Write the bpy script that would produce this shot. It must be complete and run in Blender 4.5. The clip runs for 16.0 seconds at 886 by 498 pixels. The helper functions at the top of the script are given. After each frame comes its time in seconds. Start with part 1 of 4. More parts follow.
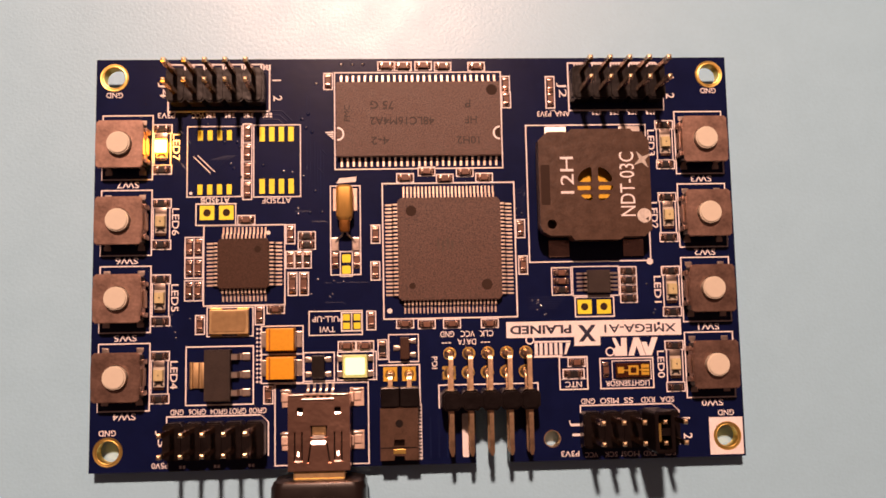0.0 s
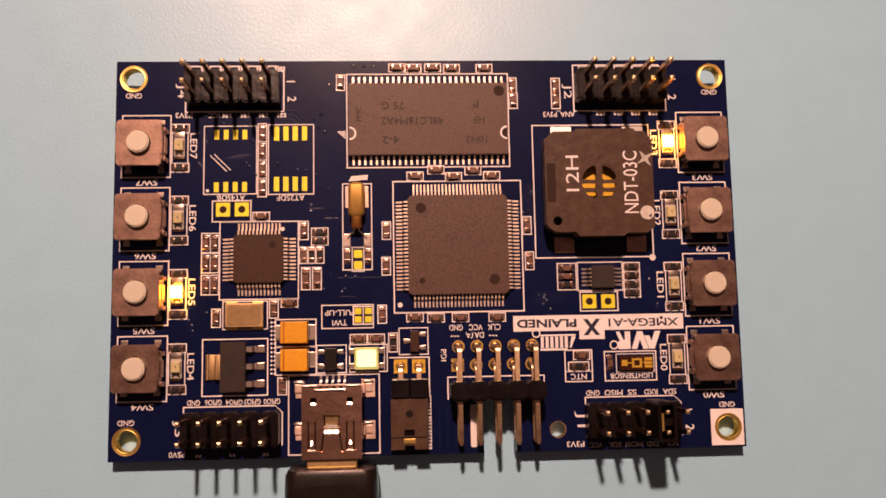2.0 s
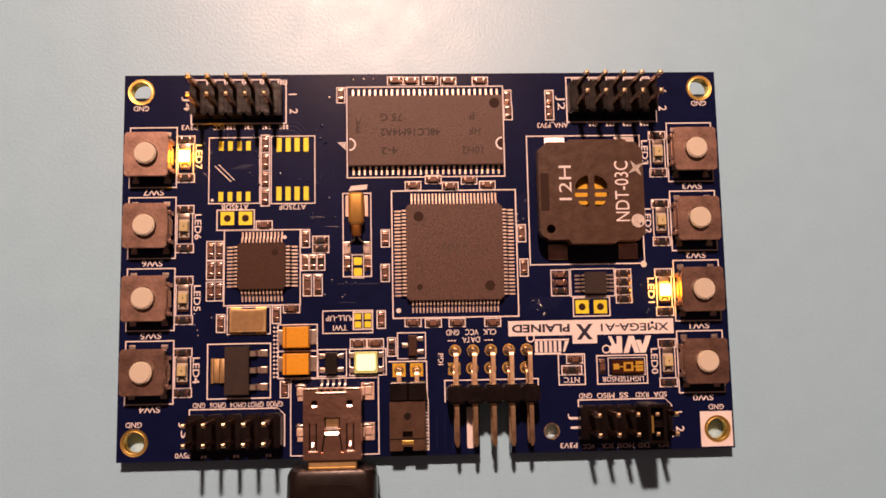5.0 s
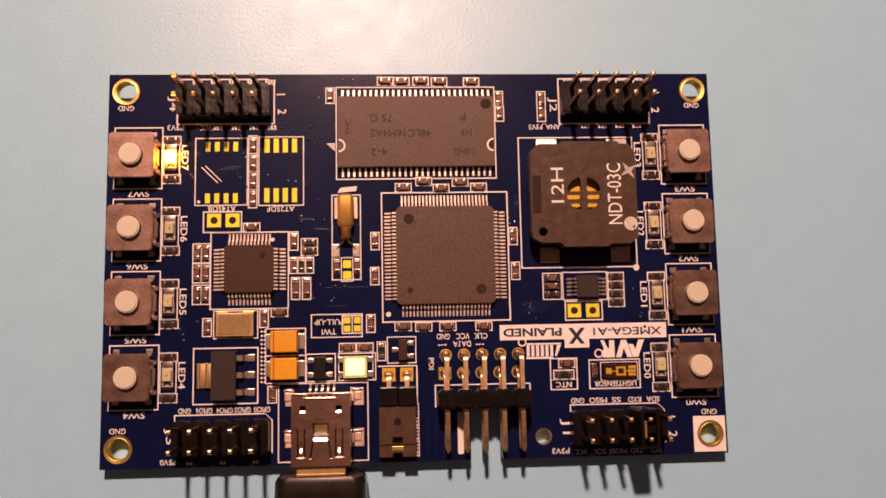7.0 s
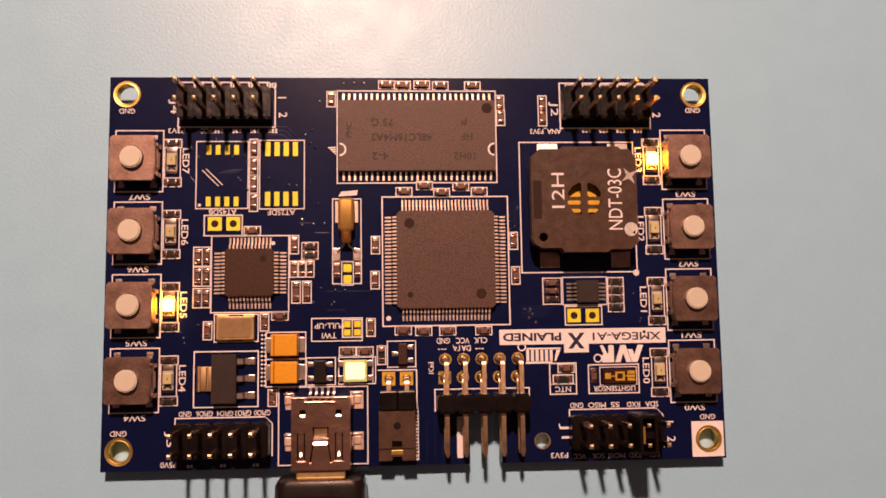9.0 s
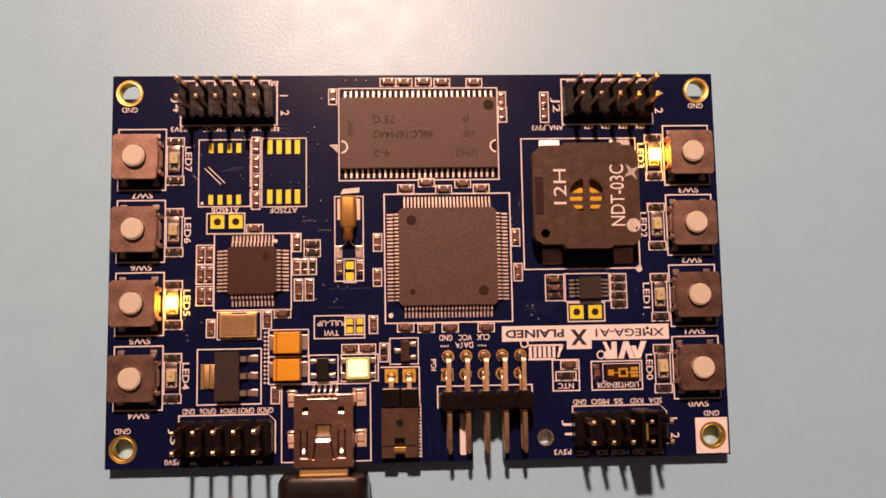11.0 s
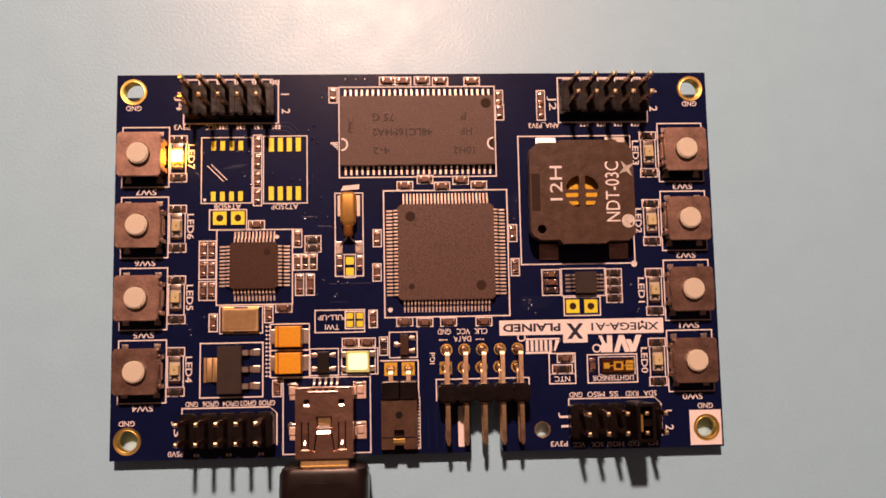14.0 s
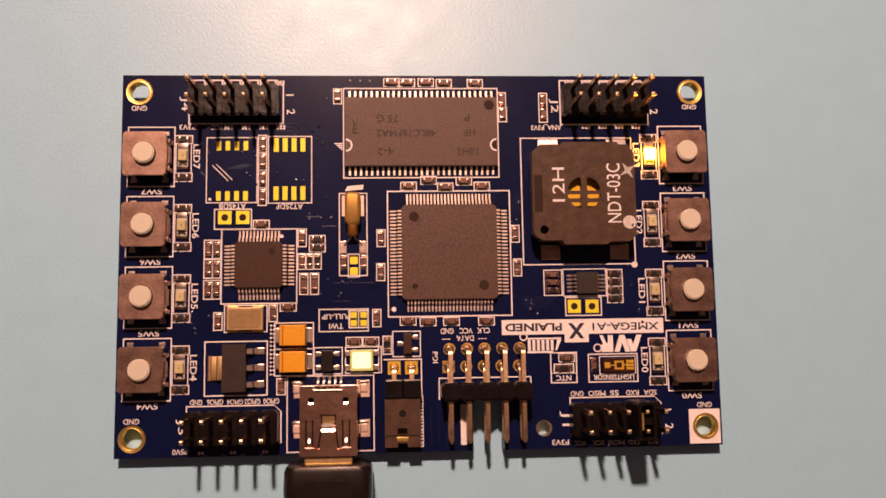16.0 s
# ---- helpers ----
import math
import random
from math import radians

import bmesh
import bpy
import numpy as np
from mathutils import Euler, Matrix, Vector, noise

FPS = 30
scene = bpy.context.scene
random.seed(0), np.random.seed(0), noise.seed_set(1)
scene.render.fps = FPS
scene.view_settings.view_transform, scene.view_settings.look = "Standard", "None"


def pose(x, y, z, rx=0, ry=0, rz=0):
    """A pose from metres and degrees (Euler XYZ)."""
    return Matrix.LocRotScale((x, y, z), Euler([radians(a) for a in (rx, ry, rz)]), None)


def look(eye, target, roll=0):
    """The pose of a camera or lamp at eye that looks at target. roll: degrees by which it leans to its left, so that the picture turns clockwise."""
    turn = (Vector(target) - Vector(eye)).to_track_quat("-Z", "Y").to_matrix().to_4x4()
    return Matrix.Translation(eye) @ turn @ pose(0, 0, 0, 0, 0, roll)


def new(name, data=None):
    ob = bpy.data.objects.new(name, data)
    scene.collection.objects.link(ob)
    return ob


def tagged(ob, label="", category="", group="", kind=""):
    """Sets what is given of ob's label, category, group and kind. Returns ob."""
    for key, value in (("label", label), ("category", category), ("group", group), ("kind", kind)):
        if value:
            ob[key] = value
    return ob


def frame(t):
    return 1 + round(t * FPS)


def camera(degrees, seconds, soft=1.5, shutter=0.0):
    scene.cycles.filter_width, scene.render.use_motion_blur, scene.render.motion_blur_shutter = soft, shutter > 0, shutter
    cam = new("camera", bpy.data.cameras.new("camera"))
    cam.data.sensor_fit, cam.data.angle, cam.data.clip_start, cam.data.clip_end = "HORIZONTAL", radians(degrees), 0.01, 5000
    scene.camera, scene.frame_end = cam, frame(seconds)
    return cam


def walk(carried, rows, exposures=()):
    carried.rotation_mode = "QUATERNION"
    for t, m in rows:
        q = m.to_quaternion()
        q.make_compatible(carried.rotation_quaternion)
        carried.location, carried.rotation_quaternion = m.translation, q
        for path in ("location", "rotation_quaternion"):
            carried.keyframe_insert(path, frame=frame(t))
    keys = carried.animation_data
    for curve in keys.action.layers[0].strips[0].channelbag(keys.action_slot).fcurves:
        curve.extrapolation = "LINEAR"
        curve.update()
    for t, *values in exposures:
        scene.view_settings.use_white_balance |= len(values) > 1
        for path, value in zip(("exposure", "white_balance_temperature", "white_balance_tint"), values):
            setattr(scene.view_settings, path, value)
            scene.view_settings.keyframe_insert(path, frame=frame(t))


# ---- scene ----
# Lengths below are in millimetres unless a name says otherwise; MM turns them into metres.
MM = 0.001
ZB = 2.2          # height of the board's upper face over the table
# the board stands a little higher along its far edge: a lean about its near edge
LEAN = 2.8
SET = pose(0, -26.85 * MM, ZB * MM, LEAN) @ pose(0, 26.85 * MM, -ZB * MM)
cam = camera(55.57, 16.0, soft=1.65)
# seconds, place in mm, turn in degrees
PATH = [
    (0, -2.380, -9.769, 113.801, 5.70, -2.70, -1.16),
    (0.5, -2.872, -9.963, 114.987, 5.82, -2.80, -1.02),
    (1, -2.506, -10.355, 116.189, 5.98, -2.51, -1.24),
    (1.5, -3.294, -10.242, 116.445, 5.79, -2.90, -1.19),
    (2, -3.666, -11.755, 116.938, 6.26, -2.65, -1.09),
    (2.5, -3.969, -11.585, 118.056, 6.20, -2.77, -1.00),
    (3, -3.615, -11.711, 119.811, 6.23, -2.58, -1.16),
    (3.5, -4.137, -12.165, 120.677, 6.44, -2.80, -1.05),
    (4, -2.877, -11.991, 120.773, 6.41, -2.21, -1.06),
    (6.5, -2.506, -11.192, 120.632, 6.57, -2.72, -1.16),
    (7, -3.106, -11.280, 119.088, 6.61, -3.17, -1.15),
    (7.5, -3.100, -10.707, 118.694, 6.32, -3.16, -1.11),
    (8, -3.003, -10.558, 118.087, 6.31, -3.10, -0.99),
    (8.5, -4.033, -10.168, 118.415, 6.14, -3.56, -0.89),
    (9, -3.132, -9.227, 119.472, 5.88, -3.20, -0.84),
    (11.5, -2.006, -9.844, 119.481, 5.83, -2.48, -1.06),
    (12, -3.200, -10.601, 119.478, 6.13, -3.04, -1.07),
    (12.5, -2.730, -10.185, 119.756, 5.86, -2.85, -1.04),
    (13, -3.301, -10.415, 119.450, 6.01, -3.13, -1.09),
    (13.5, -3.600, -10.374, 121.052, 5.89, -3.14, -1.08),
    (14, -1.962, -10.673, 121.501, 5.97, -2.51, -1.10),
    (14.5, -2.095, -11.165, 121.760, 6.17, -2.65, -1.15),
    (15, -2.484, -11.249, 120.920, 6.37, -2.83, -1.12),
    (15.5, -3.243, -11.768, 121.123, 6.57, -3.02, -1.18),
    (16, -3.995, -11.202, 122.548, 6.18, -3.25, -0.94),
]
walk(cam, [(t, SET @ pose(x * MM, y * MM, z * MM, a, b, c)) for t, x, y, z, a, b, c in PATH],
     [(0.0, 0.14), (1.0, 0.06), (2.0, -0.03), (16.0, -0.03)])

# ---- light: one small warm desk lamp beyond the far edge, a dim room ----
world = bpy.data.worlds.new("room_air")
scene.world = world
world.use_nodes = True
world.node_tree.nodes["Background"].inputs[0].default_value = (1.0, 0.46, 0.36, 1)
world.node_tree.nodes["Background"].inputs[1].default_value = 0.068
bulb = bpy.data.lights.new("desk_lamp_bulb", "AREA")
bulb.shape, bulb.size = "DISK", 0.030
bulb.energy, bulb.color = 4.10, (1.0, 0.571, 0.422)
lamp = new("desk_lamp_bulb", bulb)
lamp.matrix_world = look((-0.034, 0.286, 0.475), (0, 0.0, 0))


# ---- materials ----
def mat(name, color, rough=0.5, metal=0.0, var=0.15, scale=900.0, bump=0.0, bump_scale=4000.0, spec=0.5, emit=0.0, emit_color=None, coat=0.0, streak=None, grain=0.4, fine=False):
    """A principled material: colour varied at two scales, roughness varied, fine relief."""
    m = bpy.data.materials.new(name)
    m.use_nodes = True
    nt = m.node_tree
    nd, ln = nt.nodes, nt.links
    b = nd["Principled BSDF"]
    b.inputs["Roughness"].default_value, b.inputs["Metallic"].default_value = rough, metal
    b.inputs["Specular IOR Level"].default_value = spec
    b.inputs["Coat Weight"].default_value = coat
    geo = nd.new("ShaderNodeTexCoord")
    mapping = nd.new("ShaderNodeMapping")
    if streak:
        mapping.inputs["Scale"].default_value = streak
    ln.new(geo.outputs["Object"], mapping.inputs["Vector"])
    big, small = nd.new("ShaderNodeTexNoise"), nd.new("ShaderNodeTexNoise")
    for n, s in ((big, scale * 0.15), (small, scale)):
        n.inputs["Scale"].default_value, n.inputs["Detail"].default_value = s, 1 if fine else 4
        ln.new(mapping.outputs[0], n.inputs["Vector"])
    add = nd.new("ShaderNodeMath")
    add.operation = "ADD"
    ln.new((small if fine else big).outputs["Fac"], add.inputs[0])
    ln.new(small.outputs["Fac"], add.inputs[1])
    ramp = nd.new("ShaderNodeMapRange")
    ramp.inputs["From Min"].default_value, ramp.inputs["From Max"].default_value = 1 - grain, 1 + grain
    ramp.inputs["To Min"].default_value, ramp.inputs["To Max"].default_value = 1 - var, 1 + var
    ln.new(add.outputs[0], ramp.inputs["Value"])
    rnd = nd.new("ShaderNodeObjectInfo")
    per = nd.new("ShaderNodeMapRange")
    per.inputs["To Min"].default_value, per.inputs["To Max"].default_value = 1 - var * 0.5, 1 + var * 0.5
    ln.new(rnd.outputs["Random"], per.inputs["Value"])
    both = nd.new("ShaderNodeMath")
    both.operation = "MULTIPLY"
    ln.new(ramp.outputs[0], both.inputs[0])
    ln.new(per.outputs[0], both.inputs[1])
    mix = nd.new("ShaderNodeVectorMath")
    mix.operation = "SCALE"
    mix.inputs[0].default_value = color
    ln.new(both.outputs[0], mix.inputs["Scale"])
    ln.new(mix.outputs[0], b.inputs["Base Color"])
    rr = nd.new("ShaderNodeMapRange")
    rr.inputs["To Min"].default_value, rr.inputs["To Max"].default_value = max(0.03, rough * 0.8), min(1, rough * 1.2)
    ln.new(big.outputs["Fac"], rr.inputs["Value"])
    ln.new(rr.outputs[0], b.inputs["Roughness"])
    if bump:
        bn, bp = nd.new("ShaderNodeTexNoise"), nd.new("ShaderNodeBump")
        bn.inputs["Scale"].default_value, bn.inputs["Detail"].default_value = bump_scale, 3
        ln.new(mapping.outputs[0], bn.inputs["Vector"])
        ln.new(bn.outputs["Fac"], bp.inputs["Height"])
        bp.inputs["Strength"].default_value, bp.inputs["Distance"].default_value = bump, 0.0001
        ln.new(bp.outputs[0], b.inputs["Normal"])
    if emit:
        b.inputs["Emission Color"].default_value = (*emit_color, 1)
        b.inputs["Emission Strength"].default_value = emit
    return m


TABLE = mat("pale_blue_laminate", (0.37, 0.675, 0.888), 0.385, var=0.03, scale=1500, bump=0.34, bump_scale=2400, spec=0.56)
MASK = mat("blue_solder_mask", (0.0038, 0.0075, 0.044), 0.25, var=0.25, scale=350, bump=0.08, bump_scale=900, spec=0.25)
TRACE = mat("blue_trace", (0.005, 0.011, 0.056), 0.26, var=0.2, spec=0.45)
SILK = mat("white_silkscreen", (0.90, 0.86, 0.86), 0.6, var=0.10, scale=2500)
WORN = mat("worn_white_paint", (0.60, 0.57, 0.52), 0.5, var=0.3, scale=2500, bump=0.3, bump_scale=2500)
INK = mat("blue_lettering", (0.01, 0.012, 0.04), 0.5)
EPOXY = mat("grey_black_epoxy", (0.112, 0.055, 0.038), 0.5, var=0.52, scale=6600, bump=0.38, bump_scale=7000, spec=0.5, grain=0.32, fine=True)
DARKEPOXY = mat("dark_brown_epoxy", (0.062, 0.031, 0.020), 0.42, var=0.25, scale=6000, bump=0.15, bump_scale=8000, spec=0.25, fine=True)
PRINT = mat("laser_marking", (0.038, 0.026, 0.020), 0.7, var=0.3)
FAINT = mat("faint_marking", (0.075, 0.048, 0.036), 0.7, var=0.3)
# mould marks and a scratch; also the painted shade of holes and recesses
MARK = mat("smooth_mark_and_hollow_shade", (0.040, 0.023, 0.016), 0.6, var=0.1, spec=0.12)
BLACK = mat("black_moulded_plastic", (0.011, 0.0075, 0.0065), 0.40, var=0.3, scale=3000, bump=0.1, bump_scale=6000, spec=0.3)
GLOSSY = mat("glossy_black_header", (0.0055, 0.0032, 0.0032), 0.31, var=0.3, scale=3000, bump=0.7, bump_scale=620, spec=0.4)
BUZZ = mat("matt_black_case", (0.096, 0.056, 0.038), 0.38, var=0.35, scale=5000, bump=0.35, bump_scale=1300, spec=0.35)
TIN = mat("tinned_metal", (0.58, 0.54, 0.50), 0.32, 1.0, var=0.2, scale=2500, bump=0.2)
LEAD = mat("tinned_lead", (0.78, 0.65, 0.55), 0.43, 1.0, var=0.3, scale=3000, bump=0.35, bump_scale=2500)
SOLDER = mat("solder", (0.58, 0.49, 0.43), 0.36, 1.0, var=0.15, scale=3000, bump=0.4, bump_scale=1800)
GOLD = mat("gold_plate", (0.92, 0.66, 0.19), 0.36, 0.95, var=0.12, scale=3000, bump=0.2)
PADGOLD = mat("immersion_gold_pad", (0.94, 0.84, 0.045), 0.5, 0.15, var=0.08, scale=3000)
PIN = mat("gold_flashed_pin", (0.86, 0.62, 0.39), 0.38, 1.0, var=0.3, scale=2500, bump=0.2)
UPRIGHT = mat("tarnished_upright_pin", (0.56, 0.36, 0.22), 0.22, 1.0, var=0.35, scale=2500, bump=0.25)
# cut pin ends, coloured brighter to carry their glint
TIP = mat("bare_pin_tip_glint", (1.0, 0.80, 0.50), 0.34, 1.0, var=0.1)
DULLTIN = mat("dull_tinned_pad", (0.78, 0.60, 0.50), 0.5, 0.6, var=0.2, scale=1500, bump=0.5, bump_scale=1500)
FLASH = mat("orange_gold_contact", (0.86, 0.56, 0.07), 0.38, 0.45, var=0.1, scale=3000)
COVER = mat("brushed_steel_cover", (0.40, 0.263, 0.210), 0.40, 1.0, var=0.3, scale=2500, bump=0.14, bump_scale=4000)
PLUNGER = mat("off_white_plunger", (0.70, 0.66, 0.54), 0.5, var=0.05, scale=1500)
SHELL = mat("nickel_shell", (0.60, 0.38, 0.29), 0.29, 1.0, var=0.25, scale=400, bump=1.0, bump_scale=420)
BRASS = mat("brass_can", (0.92, 0.57, 0.16), 0.44, 0.85, var=0.2, scale=1500, streak=(1, 0.2, 1))
TANT = mat("orange_tantalum", (0.84, 0.39, 0.012), 0.45, var=0.12, scale=2500)
TANTBAND = mat("orange_band", (0.45, 0.14, 0.006), 0.5, var=0.08)
REG = mat("dark_moulding", (0.030, 0.021, 0.018), 0.5, var=0.3, scale=5000, bump=0.15, bump_scale=7000, spec=0.35)
CERAMIC = mat("tan_ceramic", (0.17, 0.080, 0.050), 0.5, var=0.3, scale=3000)
TERM = mat("tarnished_chip_end", (0.50, 0.35, 0.285), 0.26, 1.0, var=0.35, scale=3500, bump=0.4, bump_scale=2600)
RESIST = mat("black_resistor_top", (0.02, 0.018, 0.018), 0.35, var=0.3)
OSC = mat("oscillator_lid", (0.56, 0.40, 0.21), 0.5, 1.0, var=0.25, scale=1200)
LID = mat("dull_tan_lid", (0.43, 0.29, 0.145), 0.48, 0.9, var=0.2, scale=1200)
LENS = mat("clear_yellowish_lens", (0.62, 0.55, 0.30), 0.25, var=0.25, scale=2500, spec=0.6)
LEDBASE = mat("led_carrier", (0.55, 0.50, 0.42), 0.5, var=0.15)
AMBER = mat("lit_amber_die", (1.0, 0.6, 0.1), 0.5, var=0.0, emit=105.0, emit_color=(1.0, 0.36, 0.013))
GREENLIT = mat("lit_power_die", (0.8, 1.0, 0.4), 0.5, var=0.0, emit=0.86, emit_color=(1.0, 1.0, 0.62))
# creamy body; the lime tint paints the weaker glow round the window
LIME = mat("creamy_glow_tinted_body", (0.64, 0.72, 0.30), 0.4, var=0.1)
SEAL = mat("dark_amber_seal", (0.42, 0.19, 0.05), 0.3, 0.8, var=0.3, scale=1500)
RUBBER = mat("black_cable_rubber", (0.012, 0.008, 0.0075), 0.3, var=0.25, scale=2500, bump=0.08, bump_scale=5000)
TENT = mat("blue_mask_dome", (0.010, 0.016, 0.06), 0.16, var=0.1, spec=1.0)
SENSOR = mat("dark_red_clear_resin", (0.045, 0.014, 0.006), 0.2, var=0.3, spec=0.6)
FOIL = mat("yellow_membrane", (0.74, 0.44, 0.025), 0.45, 0.2, var=0.1)


# ---- mesh helpers ----
def bm_box(bm, x0, y0, z0, x1, y1, z1, taper=0.0):
    """A box; taper draws in the top by that much on each side."""
    lo = [(x0, y0), (x1, y0), (x1, y1), (x0, y1)]
    hi = [(x0 + taper, y0 + taper), (x1 - taper, y0 + taper), (x1 - taper, y1 - taper), (x0 + taper, y1 - taper)]
    a = [bm.verts.new((x * MM, y * MM, z0 * MM)) for x, y in lo]
    b = [bm.verts.new((x * MM, y * MM, z1 * MM)) for x, y in hi]
    bm.faces.new(a[::-1]), bm.faces.new(b)
    for i in range(4):
        j = (i + 1) % 4
        bm.faces.new((a[i], a[j], b[j], b[i]))


def box(x0, y0, z0, x1, y1, z1, bevel=0.0, taper=0.0):
    bm = bmesh.new()
    bm_box(bm, x0, y0, z0, x1, y1, z1, taper)
    if bevel:
        bmesh.ops.bevel(bm, geom=bm.edges[:], offset=bevel * MM, segments=2, affect="EDGES", profile=0.6)
    return bm


def prism(loop, z0, z1, holes=(), bevel=0.0):
    """A plate with the outline loop and holes through it."""
    bm = bmesh.new()
    edges = []
    for pts in (loop, *holes):
        vs = [bm.verts.new((x * MM, y * MM, z0 * MM)) for x, y in pts]
        edges += [bm.edges.new((vs[i], vs[(i + 1) % len(vs)])) for i in range(len(vs))]
    bmesh.ops.triangle_fill(bm, use_beauty=True, use_dissolve=False, edges=edges)
    out = bmesh.ops.extrude_face_region(bm, geom=bm.faces[:])
    bmesh.ops.translate(bm, verts=[v for v in out["geom"] if isinstance(v, bmesh.types.BMVert)], vec=(0, 0, (z1 - z0) * MM))
    bmesh.ops.recalc_face_normals(bm, faces=bm.faces[:])
    if bevel:
        rim = [e for e in bm.edges if e.calc_face_angle(0) > 1.0 and abs(e.verts[0].co.z - e.verts[1].co.z) < 1e-7 and e.verts[0].co.z > (z1 - 0.001) * MM]
        bmesh.ops.bevel(bm, geom=rim, offset=bevel * MM, segments=2, affect="EDGES")
    return bm


def ring(cx, cy, r, n=28, start=0.0):
    return [(cx + r * math.cos(start + math.tau * i / n), cy + r * math.sin(start + math.tau * i / n)) for i in range(n)]


def rounded(x0, y0, x1, y1, r, n=5):
    pts = []
    for cx, cy, a in ((x1 - r, y1 - r, 0), (x0 + r, y1 - r, 90), (x0 + r, y0 + r, 180), (x1 - r, y0 + r, 270)):
        for i in range(n + 1):
            t = radians(a + 90 * i / n)
            pts.append((cx + r * math.cos(t), cy + r * math.sin(t)))
    return pts


def tube(points, r, sides=8, square=False):
    """A round or square bar along a line of points."""
    bm = bmesh.new()
    loops = []
    pts = [Vector(p) for p in points]
    for i, p in enumerate(pts):
        d = (pts[min(i + 1, len(pts) - 1)] - pts[max(i - 1, 0)]).normalized()
        side = Vector((1, 0, 0)) if abs(d.x) < 0.9 else Vector((0, 1, 0))
        u = d.cross(side).normalized()
        w = u.cross(d).normalized()
        k = 4 if square else sides
        rr = r[i] if isinstance(r, (list, tuple)) else r
        loops.append([bm.verts.new((p + (math.cos(a) * w + math.sin(a) * u) * rr) * MM) for a in [math.tau * (j + (0.5 if square else 0)) / k for j in range(k)]])
    for a, b in zip(loops, loops[1:]):
        for j in range(len(a)):
            bm.faces.new((a[j], a[(j + 1) % len(a)], b[(j + 1) % len(a)], b[j]))
    bm.faces.new(loops[0][::-1]), bm.faces.new(loops[-1])
    bmesh.ops.recalc_face_normals(bm, faces=bm.faces[:])
    return bm


def loft(sections, zc, r):
    """A body along y: rows of y, half width and half height, with rounded corners of radius r."""
    bm = bmesh.new()
    loops = []
    for y, w, h in sections:
        loops.append([bm.verts.new((x * MM, y * MM, (zc + z) * MM)) for x, z in rounded(-w, -h, w, h, r)])
    for a, b in zip(loops, loops[1:]):
        for j in range(len(a)):
            bm.faces.new((a[j], a[(j + 1) % len(a)], b[(j + 1) % len(a)], b[j]))
    bm.faces.new(loops[0]), bm.faces.new(loops[-1][::-1])
    bmesh.ops.recalc_face_normals(bm, faces=bm.faces[:])
    return bm


def lathe(profile, cx=0.0, cy=0.0, n=32):
    """A body turned about an upright axis: a closed profile of radius and height."""
    bm = bmesh.new()
    loops = []
    for i in range(n):
        c, s = math.cos(math.tau * i / n), math.sin(math.tau * i / n)
        loops.append([bm.verts.new(((cx + r * c) * MM, (cy + r * s) * MM, z * MM)) for r, z in profile])
    for i in range(n):
        a, b = loops[i], loops[(i + 1) % n]
        for k in range(len(profile)):
            j = (k + 1) % len(profile)
            bm.faces.new((a[k], b[k], b[j], a[j]))
    bmesh.ops.recalc_face_normals(bm, faces=bm.faces[:])
    return bm


def merged(*bms):
    out = bmesh.new()
    for b in bms:
        me = bpy.data.meshes.new("tmp")
        b.to_mesh(me)
        out.from_mesh(me)
        bpy.data.meshes.remove(me)
        b.free()
    return out


def mesh(name, bm, material, smooth=False):
    me = bpy.data.meshes.new(name)
    bm.to_mesh(me)
    bm.free()
    me.materials.append(material)
    if smooth:
        me.shade_smooth()
        me.set_sharp_from_angle(angle=radians(35))
    return me


def put(name, me, parent, x=0, y=0, z=0, rz=0, label=""):
    ob = new(name, me)
    ob.parent = parent
    ob.matrix_basis = pose(x * MM, y * MM, z * MM, 0, 0, rz)
    return tagged(ob, label)


def part(name, bm, material, parent, label="", smooth=False, at=(0, 0, 0), rz=0):
    return put(name, mesh(name, bm, material, smooth), parent, *at, rz, label)


# ---- table ----
def plain(name, bm, material, label, category, kind="structure"):
    return tagged(new(name, mesh(name, bm, material)), label, category, kind=kind)


plain("tabletop", box(-600, -380, -22, 600, 420, 0, bevel=2), TABLE, "pale blue laminated tabletop, lit by a warm lamp", "table")

# ---- the circuit board ----
board = tagged(new("circuit_board"), "dark blue microcontroller evaluation board crowded with soldered components", "circuit board")
board.matrix_basis = SET @ pose(0, 0, ZB * MM)
X0, X1, Y0, Y1 = -42.76, 42.76, -26.85, 27.42
HOLES = [(-40.4, 24.95), (40.4, 25.0), (-40.4, -24.25), (40.4, -24.2)]
SLOT = (6.9, 11.3, -18.6)


def substrate():
    outline = [(X0, Y0), (SLOT[0], Y0), (SLOT[0], SLOT[2]), (SLOT[1], SLOT[2]), (SLOT[1], Y0), (X1, Y0), (X1, Y1), (X0, Y1)]
    holes = [ring(x, y, 1.45) for x, y in HOLES] + [ring(17.0, -24.0, 1.12)]
    ob = part("substrate", prism(outline, -1.6, 0.0, holes), MASK, board, "dark blue solder mask on glass-fibre laminate")
    for x, y in HOLES:
        part("plated_ring", lathe([(1.39, -1.58), (1.39, -0.02), (1.43, 0.05), (1.50, 0.07), (1.57, 0.045), (1.74, 0.04), (1.80, 0.065), (1.86, 0.06), (1.90, 0.0), (1.46, 0.0), (1.46, -1.58)], x, y, 40),
             GOLD, board, "gold-plated ring of a mounting hole", True)
    part("hole_lining", prism(ring(17.0, -24.0, 1.12), -1.6, 0.01, [ring(17.0, -24.0, 1.04)]), PIN, board, "bare plain drilled hole", True)
    return ob


substrate()


